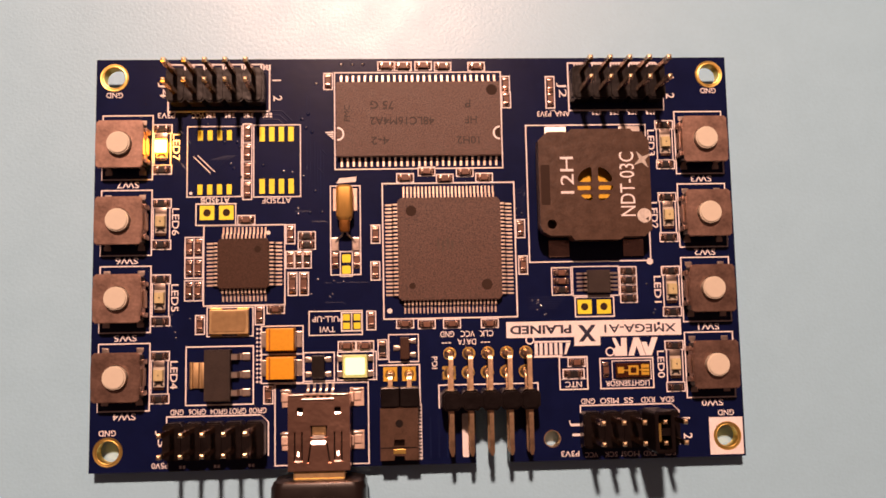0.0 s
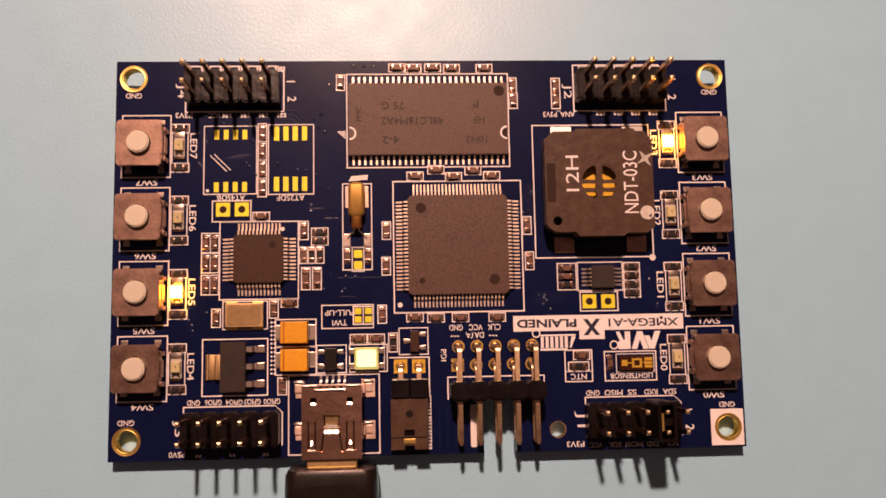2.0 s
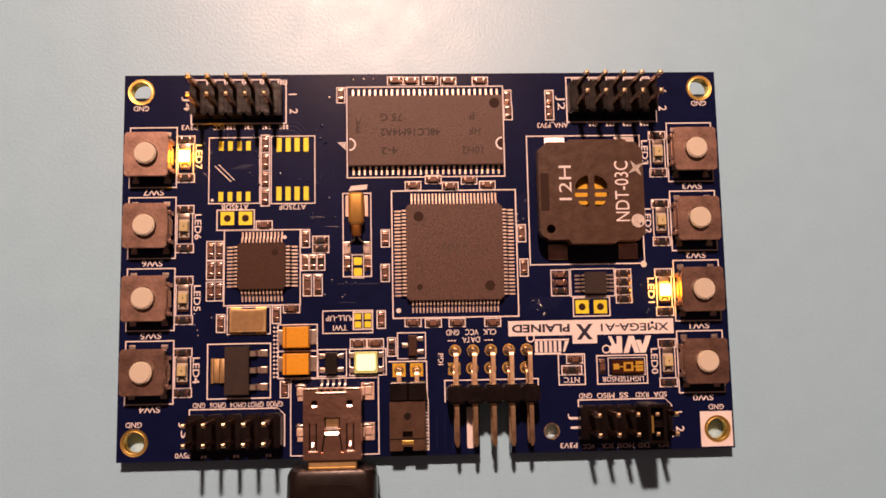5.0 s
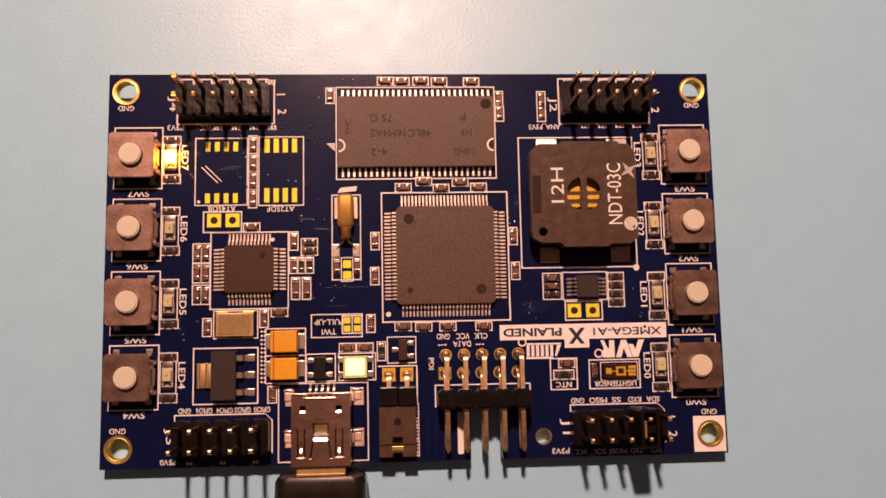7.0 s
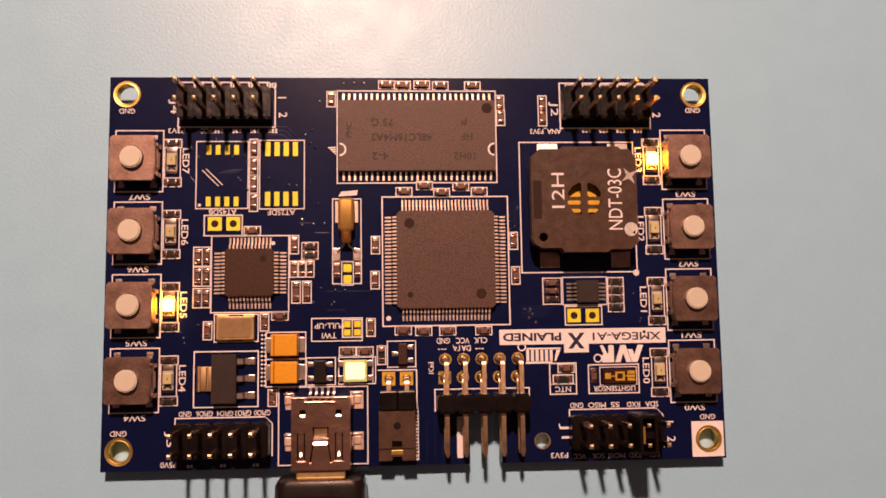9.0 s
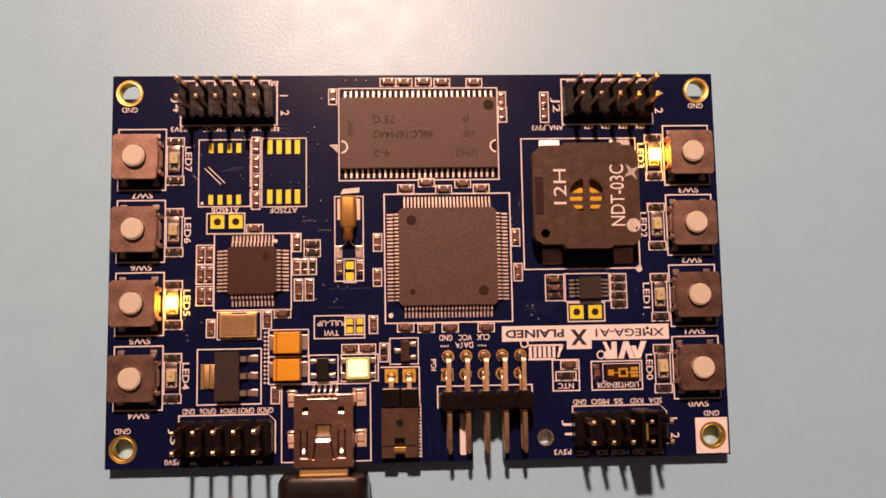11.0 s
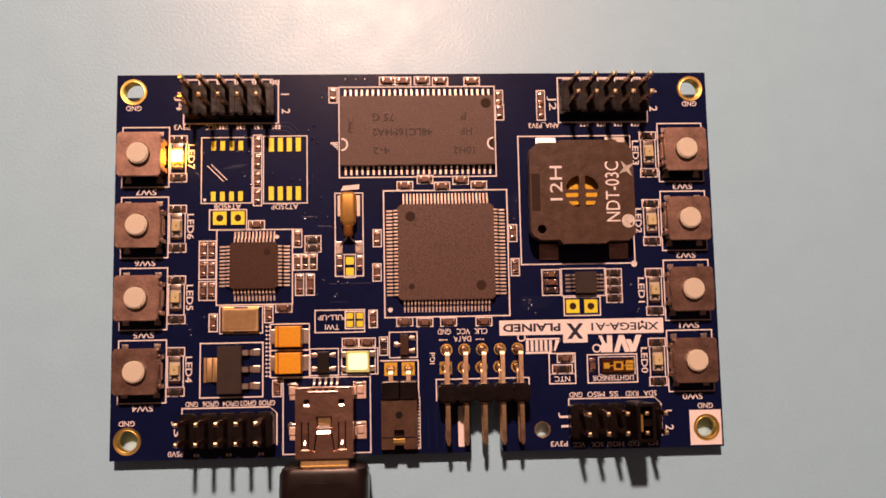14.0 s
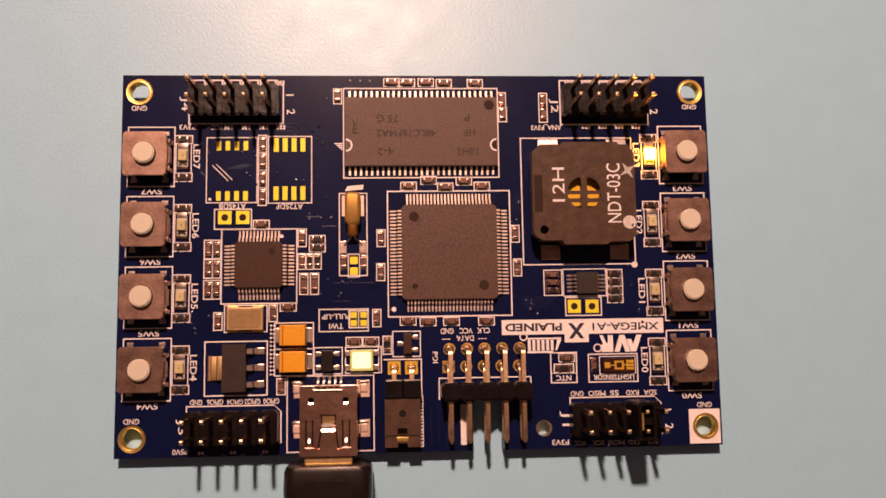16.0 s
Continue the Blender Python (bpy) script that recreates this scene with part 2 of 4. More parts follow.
# ---- silkscreen ----
def frame_lines(x0, y0, x1, y1, w=0.17, gaps=""):
    """A rectangular outline; gaps names the sides left out (n, s, e, w)."""
    bm = bmesh.new()
    h = w * 0.43
    if "n" not in gaps:
        bm_box(bm, x0 - h, y1 - h, 0, x1 + h, y1 + h, 0.02)
    if "s" not in gaps:
        bm_box(bm, x0 - h, y0 - h, 0, x1 + h, y0 + h, 0.02)
    if "w" not in gaps:
        bm_box(bm, x0 - h, y0 + h, 0, x0 + h, y1 - h, 0.02)
    if "e" not in gaps:
        bm_box(bm, x1 - h, y0 + h, 0, x1 + h, y1 - h, 0.02)
    return bm


def outline(x0, y0, x1, y1, w=0.17, gaps=""):
    x0, x1, y0, y1 = min(x0, x1), max(x0, x1), min(y0, y1), max(y0, y1)
    return part("silkscreen_outline", frame_lines(x0, y0, x1, y1, w, gaps), SILK, board)


def text(words, x, y, size, rz=180, parent=None, z=0.0, material=None, width=None, name="lettering", squeeze=1.0, bold=None):
    """Words centred on x, y; size is the height of the capitals, width the run of the line."""
    cu = bpy.data.curves.new("lettering", "FONT")
    cu.body, cu.size, cu.extrude = words, size * MM * 1.44, 0.012 * MM
    cu.offset = (bold if bold is not None else 0.015 if size < 1.5 else 0.0) * size * MM
    cu.resolution_u = 3
    cu.align_x, cu.align_y = "CENTER", "CENTER"
    tmp = bpy.data.objects.new("tmp", cu)
    me = bpy.data.meshes.new_from_object(tmp)
    bpy.data.objects.remove(tmp)
    bpy.data.curves.remove(cu)
    xs = [v.co.x for v in me.vertices]
    ys = [v.co.y for v in me.vertices]
    sx = width * MM / (max(xs) - min(xs)) if width else squeeze
    cy, cx = (max(ys) + min(ys)) / 2, (max(xs) + min(xs)) / 2
    for v in me.vertices:
        v.co.x, v.co.y = (v.co.x - cx) * sx, v.co.y - cy
    me.materials.append(material or SILK)
    return put(name, me, parent or board, x, y, z + 0.013, rz)


def bars(x, y, length, size, n, rz=0):
    """Writing too small to read: a row of short bars."""
    bm = bmesh.new()
    w = length / n
    for i in range(n):
        bm_box(bm, -length / 2 + i * w, -size / 2, 0, -length / 2 + (i + 0.7) * w, size / 2, 0.02)
    return part("small_print", bm, SILK, board, at=(x, y, 0), rz=rz)


# ---- small chip components ----
CHIP_BODY = {}
for kind, m in (("capacitor", CERAMIC), ("resistor", RESIST)):
    CHIP_BODY[kind] = mesh(kind, box(-0.45, -0.36, 0.02, 0.45, 0.36, 0.46 if kind == "capacitor" else 0.34, 0.05), m)


def chip_end():
    """A metal end cap with a hollow solder fillet running out from it."""
    bm = box(-0.20, -0.39, 0.0, 0.12, 0.39, 0.50, 0.07)
    rows = []
    for k in range(6):
        u = k / 5
        half, z = 0.39 + 0.05 * u, 0.40 * (1 - u) ** 2 + 0.03
        rows.append([bm.verts.new((x * MM, y * MM, h * MM)) for x, y, h in ((0.10 + 0.34 * u, -half, z * 0.5), (0.10 + 0.34 * u, -half * 0.72, z), (0.10 + 0.34 * u, half * 0.72, z), (0.10 + 0.34 * u, half, z * 0.5))])
    for a, b in zip(rows, rows[1:]):
        for k in range(3):
            bm.faces.new((a[k], b[k], b[k + 1], a[k + 1]))
    bm_box(bm, 0.0, -0.42, 0.0, 0.46, 0.42, 0.025)
    bmesh.ops.recalc_face_normals(bm, faces=bm.faces[:])
    return bm


CHIP_END = mesh("terminal", chip_end(), TERM, True)


def chip(x, y, upright=False, kind="capacitor", size=1.0):
    rz = 90 if upright else 0
    ob = put("chip_" + kind, CHIP_BODY[kind], board, x, y, 0.0, rz)
    ob.scale = (size, 1.0 if size < 1.1 else 1.1, 1.0)
    put("terminal", CHIP_END, ob, 0.60, 0, 0, 0)
    put("terminal", CHIP_END, ob, -0.60, 0, 0, 180)
    return ob


def boxed_chip(x, y, upright=False, kind="capacitor", size=1.0, pad=0.0):
    chip(x, y, upright, kind, size)
    a, b = 1.12 * size + pad, 0.58
    if upright:
        a, b = b, a
    outline(x - a, y - b, x + a, y + b)


# ---- leaded packages ----
def gull(reach, rise, width, foot):
    """A bent lead that leaves a body at x = 0 at half height and lands at x = reach."""
    bm = bmesh.new()
    t = 0.13
    prof = [(-0.1, rise), (reach - foot - 0.22, rise), (reach - foot, t), (reach, t), (reach, 0.0), (reach - foot - 0.08, 0.0), (reach - foot - 0.34, rise - t), (-0.1, rise - t)]
    a = [bm.verts.new((x * MM, -width / 2 * MM, z * MM)) for x, z in prof]
    b = [bm.verts.new((x * MM, width / 2 * MM, z * MM)) for x, z in prof]
    for i in range(8):
        j = (i + 1) % 8
        bm.faces.new((a[i], a[j], b[j], b[i]))
    for k, s in ((0, a), (0, b)):
        bm.faces.new((s[0], s[1], s[6], s[7])), bm.faces.new((s[1], s[2], s[5], s[6])), bm.faces.new((s[2], s[3], s[4], s[5]))
    bm_box(bm, reach - foot - 0.12, -width * 0.54, 0, reach + 0.22, width * 0.54, 0.05)
    bmesh.ops.recalc_face_normals(bm, faces=bm.faces[:])
    return bm


def package(name, cx, cy, w, h, height, chamfer, label, material=None):
    c = chamfer
    loop = [(-w / 2 + c, -h / 2), (w / 2 - c, -h / 2), (w / 2, -h / 2 + c), (w / 2, h / 2 - c), (w / 2 - c, h / 2), (-w / 2 + c, h / 2), (-w / 2, h / 2 - c), (-w / 2, -h / 2 + c)]
    low = prism([(x * 0.985, y * 0.985) for x, y in loop], 0.08, height * 0.5)
    top = prism(loop, height * 0.5, height, (), 0.10)
    return part(name, merged(low, top), material or EPOXY, board, label, at=(cx, cy, 0))


def lead_row(ob, me, n, pitch, edge, turn):
    """n leads along the side of ob that faces turn degrees."""
    a = radians(turn)
    for i in range(n):
        s = (i - (n - 1) / 2) * pitch
        put("lead", me, ob, edge * math.cos(a) - s * math.sin(a), edge * math.sin(a) + s * math.cos(a), 0, turn)


def dimple(ob, x, y, r, z):
    part("mould_mark", prism(ring(x, y, r, 20), z, z + 0.012), MARK, ob, "", at=(0, 0, 0))


def microcontroller():
    cx, cy = 3.95, 1.25
    ob = package("microcontroller", cx, cy, 13.72, 13.68, 1.1, 0.48, "large square grey-black chip with a hundred fine leads")
    me = mesh("lead", gull(1.35, 0.6, 0.215, 0.62), LEAD)
    for turn in (0, 90, 180, 270):
        lead_row(ob, me, 25, 0.5, 6.92, turn)
    for x, y, r in ((-5.05, 5.05, 0.72), (4.85, -4.85, 0.72), (-5.0, -4.9, 0.42)):
        dimple(ob, x, y, r, 1.1)
    for i in range(4):
        part("laser_print", box(-0.16, -0.8 + 0.2 * (i % 2), 0, 0.16, 0.8, 0.008), FAINT, ob, at=(-1.5 + i * 0.62, 0.6 - 0.4 * (i % 2), 1.1))
    outline(-4.88, -7.92, 12.85, 10.2, 0.22)
    part("silkscreen_dot", prism(ring(-4.1, -6.85, 0.35, 18), 0, 0.02), SILK, board)


def controller():
    ob = package("interface_controller", -23.12, -0.33, 6.66, 6.58, 1.1, 0.35, "small square dark brown chip with fine leads", DARKEPOXY)
    me = mesh("lead", gull(1.3, 0.6, 0.22, 0.6), LEAD)
    for turn in (0, 90, 180, 270):
        lead_row(ob, me, 12, 0.5, 3.4, turn)
    dimple(ob, 1.9, 1.85, 0.45, 1.1)
    outline(-28.45, -5.75, -17.85, 4.85, 0.2)
    part("silkscreen_dot", prism(ring(-20.0, 3.8, 0.28, 16), 0, 0.02), SILK, board)


def memory():
    cx, cy = 0.16, 18.82
    ob = package("memory_chip", cx, cy, 22.1, 10.2, 1.05, 0.12, "long grey-black memory chip with leads along both sides")
    me = mesh("lead", gull(0.95, 0.55, 0.27, 0.45), LEAD)
    lead_row(ob, me, 27, 0.8, 5.1, 90)
    lead_row(ob, me, 27, 0.8, 5.1, 270)
    dimple(ob, 9.9, 3.9, 0.75, 1.05)
    for words, x, y, w in (("75 G", -4.9, 1.9, 3.1), ("48LC16M4A2", -2.2, -0.3, 8.6), ("4-2", -5.2, -3.0, 2.4), ("P", 6.6, 2.0, 0.8), ("HF", 7.0, -0.2, 1.6), ("10H2", 6.6, -3.0, 3.0)):
        text(words, x, y, 1.05, 180, ob, 1.05, PRINT, w, "laser_print")
    text("PMC", -9.6, 0.8, 0.8, 90, ob, 1.05, PRINT, None, "laser_print")
    outline(-11.15, 12.2, 11.42, 25.5, 0.2)
    for k in range(4):
        part("paint_smudge", prism([(-12.5 + 0.3 * k, 17.35 - 0.28 * k), (-11.35, 17.4 - 0.28 * k), (-11.3, 17.22 - 0.28 * k), (-12.35 + 0.3 * k, 17.15 - 0.28 * k)], 0, 0.015), SILK, board)
    # no notch is cut: a dark half disc paints the shade inside it
    hollow = [radians(90 + 180 * i / 12) for i in range(13)]
    part("notch_hollow", prism([(0.72 * math.cos(a), 0.72 * math.sin(a)) for a in hollow], 1.05, 1.07), MARK, ob, "dark hollow of the end notch", at=(11.02 - cx, 16.8 - cy, 0))
    for x, lo, hi in ((-10.75, -90, 90), (11.02, 90, 270)):
        arc = [radians(lo + (hi - lo) * i / 14) for i in range(15)]
        loop = [(0.95 * math.cos(a), 0.95 * math.sin(a)) for a in arc] + [(0.70 * math.cos(a), 0.70 * math.sin(a)) for a in reversed(arc)]
        part("end_notch", prism(loop, 1.05, 1.075), SILK, ob, "white half ring printed at the chip's end", at=(x - cx, 16.8 - cy, 0))


def small_amplifier():
    ob = package("amplifier_chip", 23.8, -3.45, 3.05, 3.1, 0.95, 0.05, "tiny black chip with leads on two sides", REG)
    me = mesh("lead", gull(1.1, 0.5, 0.25, 0.5), SOLDER)
    lead_row(ob, me, 5, 0.55, 1.52, 0)
    lead_row(ob, me, 5, 0.55, 1.52, 180)
    outline(20.4, -5.3, 26.65, -1.4)


def regulator():
    ob = package("voltage_regulator", -26.3, -14.72, 3.3, 6.6, 1.65, 0.08, "black voltage regulator with a wide metal tab", REG)
    part("tab", merged(box(-2.3, -1.65, 0.0, -1.6, 1.65, 0.8, 0.12), tube([(-2.3, -1.6, 0.5), (-2.3, 1.6, 0.5)], 0.3, 12), box(-3.6, -1.65, 0.0, -2.2, 1.65, 0.32, 0.05), tube([(-3.55, -1.7, 0.16), (-3.55, 1.7, 0.16)], 0.3, 12)), OSC, ob, "wide tinned metal tab", True)
    me = mesh("lead", merged(gull(1.7, 0.9, 0.75, 0.7), box(1.3, -0.5, 0, 2.35, 0.5, 0.28, 0.12)), SOLDER)
    lead_row(ob, me, 3, 2.3, 1.65, 0)
    outline(-30.6, -18.55, -21.95, -11.05, 0.2)


def transistor(x, y, pads, w, h, material=BLACK):
    ob = part("transistor", box(-w / 2, -h / 2, 0.08, w / 2, h / 2, 1.0, 0.08, 0.04), material, board, "tiny dark moulded transistor", at=(x, y, 0))
    me = mesh("lead", merged(box(-0.1, -0.22, 0.05, 0.75, 0.22, 0.25, 0.05), box(0.25, -0.35, 0, 0.95, 0.35, 0.16, 0.06)), SOLDER)
    for px, py, rz in pads:
        put("lead", me, ob, px, py, 0, rz)


# ---- push buttons ----
def push_button_meshes():
    base = box(-2.8, -2.8, 0.1, 2.8, 2.8, 2.42, 0.12)
    a, b, d, c = 3.06, 2.92, 3.12, 0.32
    loop = [(-a + c, -d), (b - c, -d), (b, -d + c), (b, -1.5), (b + 0.1, -1.4), (b + 0.1, 1.4), (b, 1.5), (b, d - c), (b - c, d), (-a + c, d), (-a, d - c), (-a, 1.5), (-a - 0.08, 1.4), (-a - 0.08, -1.4), (-a, -1.5), (-a, -d + c)]
    lid = prism(loop, 2.38, 2.67, [ring(0, 0, 1.55, 32)], 0.08)
    clips = merged(*[box(sx * 2.92 - 0.07, -2.2, 0.6, sx * 2.92 + 0.07, 2.2, 2.42, 0.05) for sx in (-1, 1)], *[box(2.96, y0 - 0.3, 0.3, 3.26, y0 + 0.3, 2.0, 0.09) for y0 in (-2.1, 1.9)], box(2.96, -1.2, 0.4, 3.14, 1.1, 1.6, 0.06))
    plunger = merged(prism(ring(0, 0, 1.48, 36), 2.0, 3.5, (), 0.16))
    leg = merged(box(-0.3, 0.0, 0.0, 0.3, 0.75, 0.12, 0.03), box(-0.3, -0.1, 0.0, 0.3, 0.1, 1.0, 0.03), box(-0.45, 0.3, 0, 0.45, 0.9, 0.07, 0.03))
    return (mesh("push_button", base, BLACK), mesh("metal_cover", merged(lid, clips), COVER), mesh("plunger", plunger, PLUNGER, True), mesh("leg", leg, SOLDER))


SW = push_button_meshes()
SW_Y = [15.3, 5.28, -4.76, -14.75]


def push_button(x, y, words, rz):
    ob = put("push_button", SW[0], board, x, y + 0.08, 0, rz, "square tactile button with a metal cover and off-white round plunger")
    put("metal_cover", SW[1], ob, label="dull steel cover plate")
    put("plunger", SW[2], ob, label="off-white round plunger")
    for sx, sy in ((-2.2, 2.8), (2.2, 2.8), (-2.2, -2.8), (2.2, -2.8)):
        put("leg", SW[3], ob, sx, sy, 0, 0 if sy > 0 else 180)
    s = -1 if x < 0 else 1
    k = SW_Y.index(y)
    mid = 15.43 - 10.07 * k
    outline(s * 35.25, mid - 4.32, s * 41.8, mid + 4.32, 0.2)
    text(words, s * 38.5 + 0.1, mid - 5.03, 0.82, 180, width=2.9)


# ---- indicator lights: a die that glows rises into its lens when lit ----
LED_BODY = mesh("indicator_light", merged(box(-0.72, -1.5, 0.02, 0.72, 1.5, 0.28, 0.04)), LEDBASE)
LED_LENS = mesh("lens", box(-0.66, -0.75, 0.28, 0.66, 0.75, 0.80, 0.08, 0.06), LENS)
LED_END = mesh("terminal", merged(box(-0.72, -0.38, 0, 0.72, 0.42, 0.34, 0.08)), SOLDER, True)
LED_MARK = mesh("polarity_mark", prism([(-0.62, -1.30), (-0.30, -1.30), (-0.20, -1.12), (0.20, -1.12), (0.30, -1.30), (0.62, -1.30), (0.34, -0.78), (-0.34, -0.78)], 0.28, 0.36), RESIST)
LED_FOOT = mesh("terminal", merged(box(-0.70, -0.30, 0, 0.70, 0.40, 0.27, 0.08)), TERM, True)
LED_DOT = mesh("die_spot", prism(ring(0.05, 0.0, 0.10, 10), 0.79, 0.81), RESIST)
LED_DIE = mesh("glowing_die", box(-0.72, -0.80, 0.0, 0.72, 0.80, 0.55, 0.10), AMBER)
DIES = {}


def indicator(x, y, key):
    ob = put("indicator_light", LED_BODY, board, x, y - 0.1, 0.0, 0, "small surface-mounted amber indicator light between two resistors")
    put("lens", LED_LENS, ob, label="clear yellowish lens")
    put("terminal", LED_END, ob, 0, 1.45, 0)
    put("terminal", LED_FOOT, ob, 0, -1.5, 0, 180)
    put("die_spot", LED_DOT, ob)
    put("polarity_mark", LED_MARK, ob, 0, -0.05)
    DIES[key] = put("glowing_die", LED_DIE, ob, 0, 0, -0.7, label="amber light-emitting die")
    chip(x, y + 2.35, False, "resistor")
    chip(x, y - 3.15, False, "resistor")
    outline(x - 1.2, y + 1.8, x + 1.25, y + 2.95)
    outline(x - 1.2, y - 3.72, x + 1.25, y - 2.52)
    outline(x - 1.05, y - 2.5, x + 1.1, y + 1.78)
    s = 1 if x < 0 else -1
    text("LED%d" % key, x + s * 1.85, y - 0.1, 0.92, -90, width=3.6)


for i, y in enumerate(SW_Y):
    push_button(-38.7, y, "SW%d" % (7 - i), 0)
    push_button(38.45, y, "SW%d" % (3 - i), 180)
    indicator(-34.0, y + 0.25, 7 - i)
    indicator(33.75, y + 0.25, 3 - i)

microcontroller()
controller()
memory()
small_amplifier()
regulator()
transistor(-13.5, -13.95, [(0.75, 0.95, 0), (0.75, -0.95, 0), (-0.75, 0.95, 180), (-0.75, -0.95, 180)], 1.7, 3.0)
outline(-15.4, -15.8, -11.45, -12.1)
transistor(-2.2, -11.75, [(0.55, 0.9, 0), (0.55, -0.9, 0), (-0.55, 0, 180)], 1.25, 2.9, DARKEPOXY)
outline(-4.3, -13.55, -0.4, -9.98)


# ---- pin headers ----
def header_pin():
    bm = bmesh.new()
    bm_box(bm, -0.29, -0.29, -2.0, 0.29, 0.29, 8.16)
    bm_box(bm, -0.29, -0.29, 8.16, 0.29, 0.29, 8.40, 0.06)
    bm_box(bm, -0.23, -0.23, 8.40, 0.23, 0.23, 8.452, 0.15)
    bm_box(bm, -0.08, -0.08, 8.452, 0.08, 0.08, 8.466, 0.07)
    bm_box(bm, -0.18, -0.18, -2.19, 0.18, 0.18, -2.0)
    me = mesh("pin", bm, UPRIGHT)
    # glint painted on the tip by a brighter second material
    me.materials.append(TIP)
    for p in me.polygons:
        p.material_index = 1 if p.center.z > 8.2 * MM else 0
    return me


PIN_MESH = header_pin()
JOINT = mesh("solder_joint", prism(ring(0, 0, 0.8, 14), -1.95, -1.6, (), 0.0), SOLDER)


def notched(x0, n, pitch, ya, yb, c=0.36, up=1.255):
    """The outline of a moulded strip of n cells with cut corners between them; ya is the upper row's middle, yb the lower row's."""
    h = pitch / 2
    top, low = [], []
    for i in range(n):
        x = x0 + pitch * i
        low += [(x - h + (c if i == 0 else c), yb - 1.255), (x + h - c, yb - 1.255), (x + h, yb - 1.255 + c)]
        top += [(x - h + c, ya + up), (x + h - c, ya + up), (x + h, ya + up - c)]
    left = [(x0 - h, ya + up - c), (x0 - h, yb - 1.255 + c)]
    return low + top[::-1] + left


def cells(x0, n, pitch, ya, yb, c, top, bevel, up=1.255):
    """A row of moulded cells with a groove between one and the next."""
    return merged(prism(notched(x0, n, pitch, ya, yb, c, up), 0.05, top - bevel * 1.2), *[prism(notched(x0 + pitch * i, 1, pitch - 0.03, ya, yb, c, up), top - bevel * 1.2, top, (), bevel) for i in range(n)])


def header(x0, ya, yb, label, tail=0.0):
    ob = part("pin_header", cells(x0, 5, 2.54, ya, yb, 0.42, 2.54, 0.2, 0.85), GLOSSY, board, label)
    for i in range(5):
        for y in (ya, yb):
            put("pin", PIN_MESH, ob, x0 + 2.54 * i, y, 0, label="")
            put("solder_joint", JOINT, ob, x0 + 2.54 * i, y)
            if tail:
                part("tail", box(-0.25, -0.25, -2.1 - tail, 0.25, 0.25, -2.0), UPRIGHT, ob, at=(x0 + 2.54 * i, y, 0))
    return ob


header(-31.75, 24.72, 22.18, "black ten-pin header with upright gold-flashed pins", 2.45)
header(22.1, 24.82, 22.28, "black ten-pin header with upright gold-flashed pins", 2.45)
header(-31.65, -21.42, -23.96, "black ten-pin header with upright gold-flashed pins")
header(21.95, -21.3, -23.84, "black ten-pin header, one pair of pins bridged")


def chamfered_outline(x0, y0, x1, y1, h=0.1, c=0.9):
    """A header's outline with one cut corner."""
    def ring_at(d):
        return [(x0 - d, y0 - d), (x1 + d, y0 - d), (x1 + d, y1 - c + d * 0.4), (x1 - c + d * 0.4, y1 + d), (x0 - d, y1 + d)]
    part("silkscreen_outline", prism(ring_at(h), 0, 0.02, [ring_at(-h)]), SILK, board)


chamfered_outline(-33.3, 20.25, -19.85, 26.7)
chamfered_outline(20.75, 20.05, 33.85, 26.7)


def open_outline(x0, y0, x1, y1, h=0.09, c=0.9):
    """A header's outline with one cut corner and no line along its near side."""
    bm = prism([(x1 - c - h, y1 + h), (x1 - c, y1 - h), (x1 - h, y1 - c), (x1 + h, y1 - c)], 0, 0.02)
    bm_box(bm, x0 - h, y1 - h, 0, x1 - c - h, y1 + h, 0.02)
    bm_box(bm, x0 - h, y0, 0, x0 + h, y1 - h, 0.02)
    bm_box(bm, x1 - h, y0, 0, x1 + h, y1 - c, 0.02)
    part("silkscreen_outline", bm, SILK, board)


open_outline(-33.0, -25.2, -20.0, -19.95)
open_outline(20.85, -25.2, 34.0, -19.8)


def bent(height, run, r=0.7):
    """The line of a pin that rises, bends over in an arc and runs out level."""
    arc = [(0, -r + r * math.cos(radians(t)), height - r + r * math.sin(radians(t))) for t in range(0, 91, 15)]
    return [(0, 0, -2.1)] + arc + [(0, -run + 0.55, height), (0, -run, height)]


def angle_header():
    """Two-row right-angle programming header with its pads."""
    ob = part("angle_header", cells(3.62, 5, 2.50, -18.42, -18.43, 0.5, 4.9, 0.25), GLOSSY, board, "black right-angle ten-pin programming header with gold pins")
    width = [0.41] * 9 + [0.2]
    upper = mesh("pin", tube(bent(3.8, 12.75), width, square=True), PIN, True)
    lower = mesh("pin", tube(bent(1.27, 10.25), width, square=True), PIN, True)
    disc = mesh("solder_pad", prism(ring(0, 0, 0.86, 24), 0, 0.05), GOLD)
    square = mesh("solder_pad", box(-0.86, -0.86, 0, 0.86, 0.86, 0.05), GOLD)
    fillet = mesh("solder_joint", tube([(0, 0, 0.04), (0, 0, 0.14), (0, 0, 0.35), (0, 0, 0.8)], [0.72, 0.62, 0.48, 0.4], 16), SOLDER, True)
    for i in range(5):
        x = 3.62 + 2.52 * i
        put("pin", upper, ob, x, -12.67)
        put("pin", lower, ob, x, -15.14)
        put("solder_pad", disc, ob, x + 0.1, -12.62)
        put("solder_pad", square if i == 0 else disc, ob, x - 0.05, -15.1)
        put("solder_joint", fillet, ob, x + 0.03, -12.65)
        put("solder_joint", fillet, ob, x, -15.12)
    outline(2.2, -19.8, 15.3, -16.7, 0.2, "s")
    part("silkscreen_strip", prism(rounded(5.15, -26.05, 6.05, -20.4, 0.2, 3), 0, 0.02), SILK, board)


angle_header()


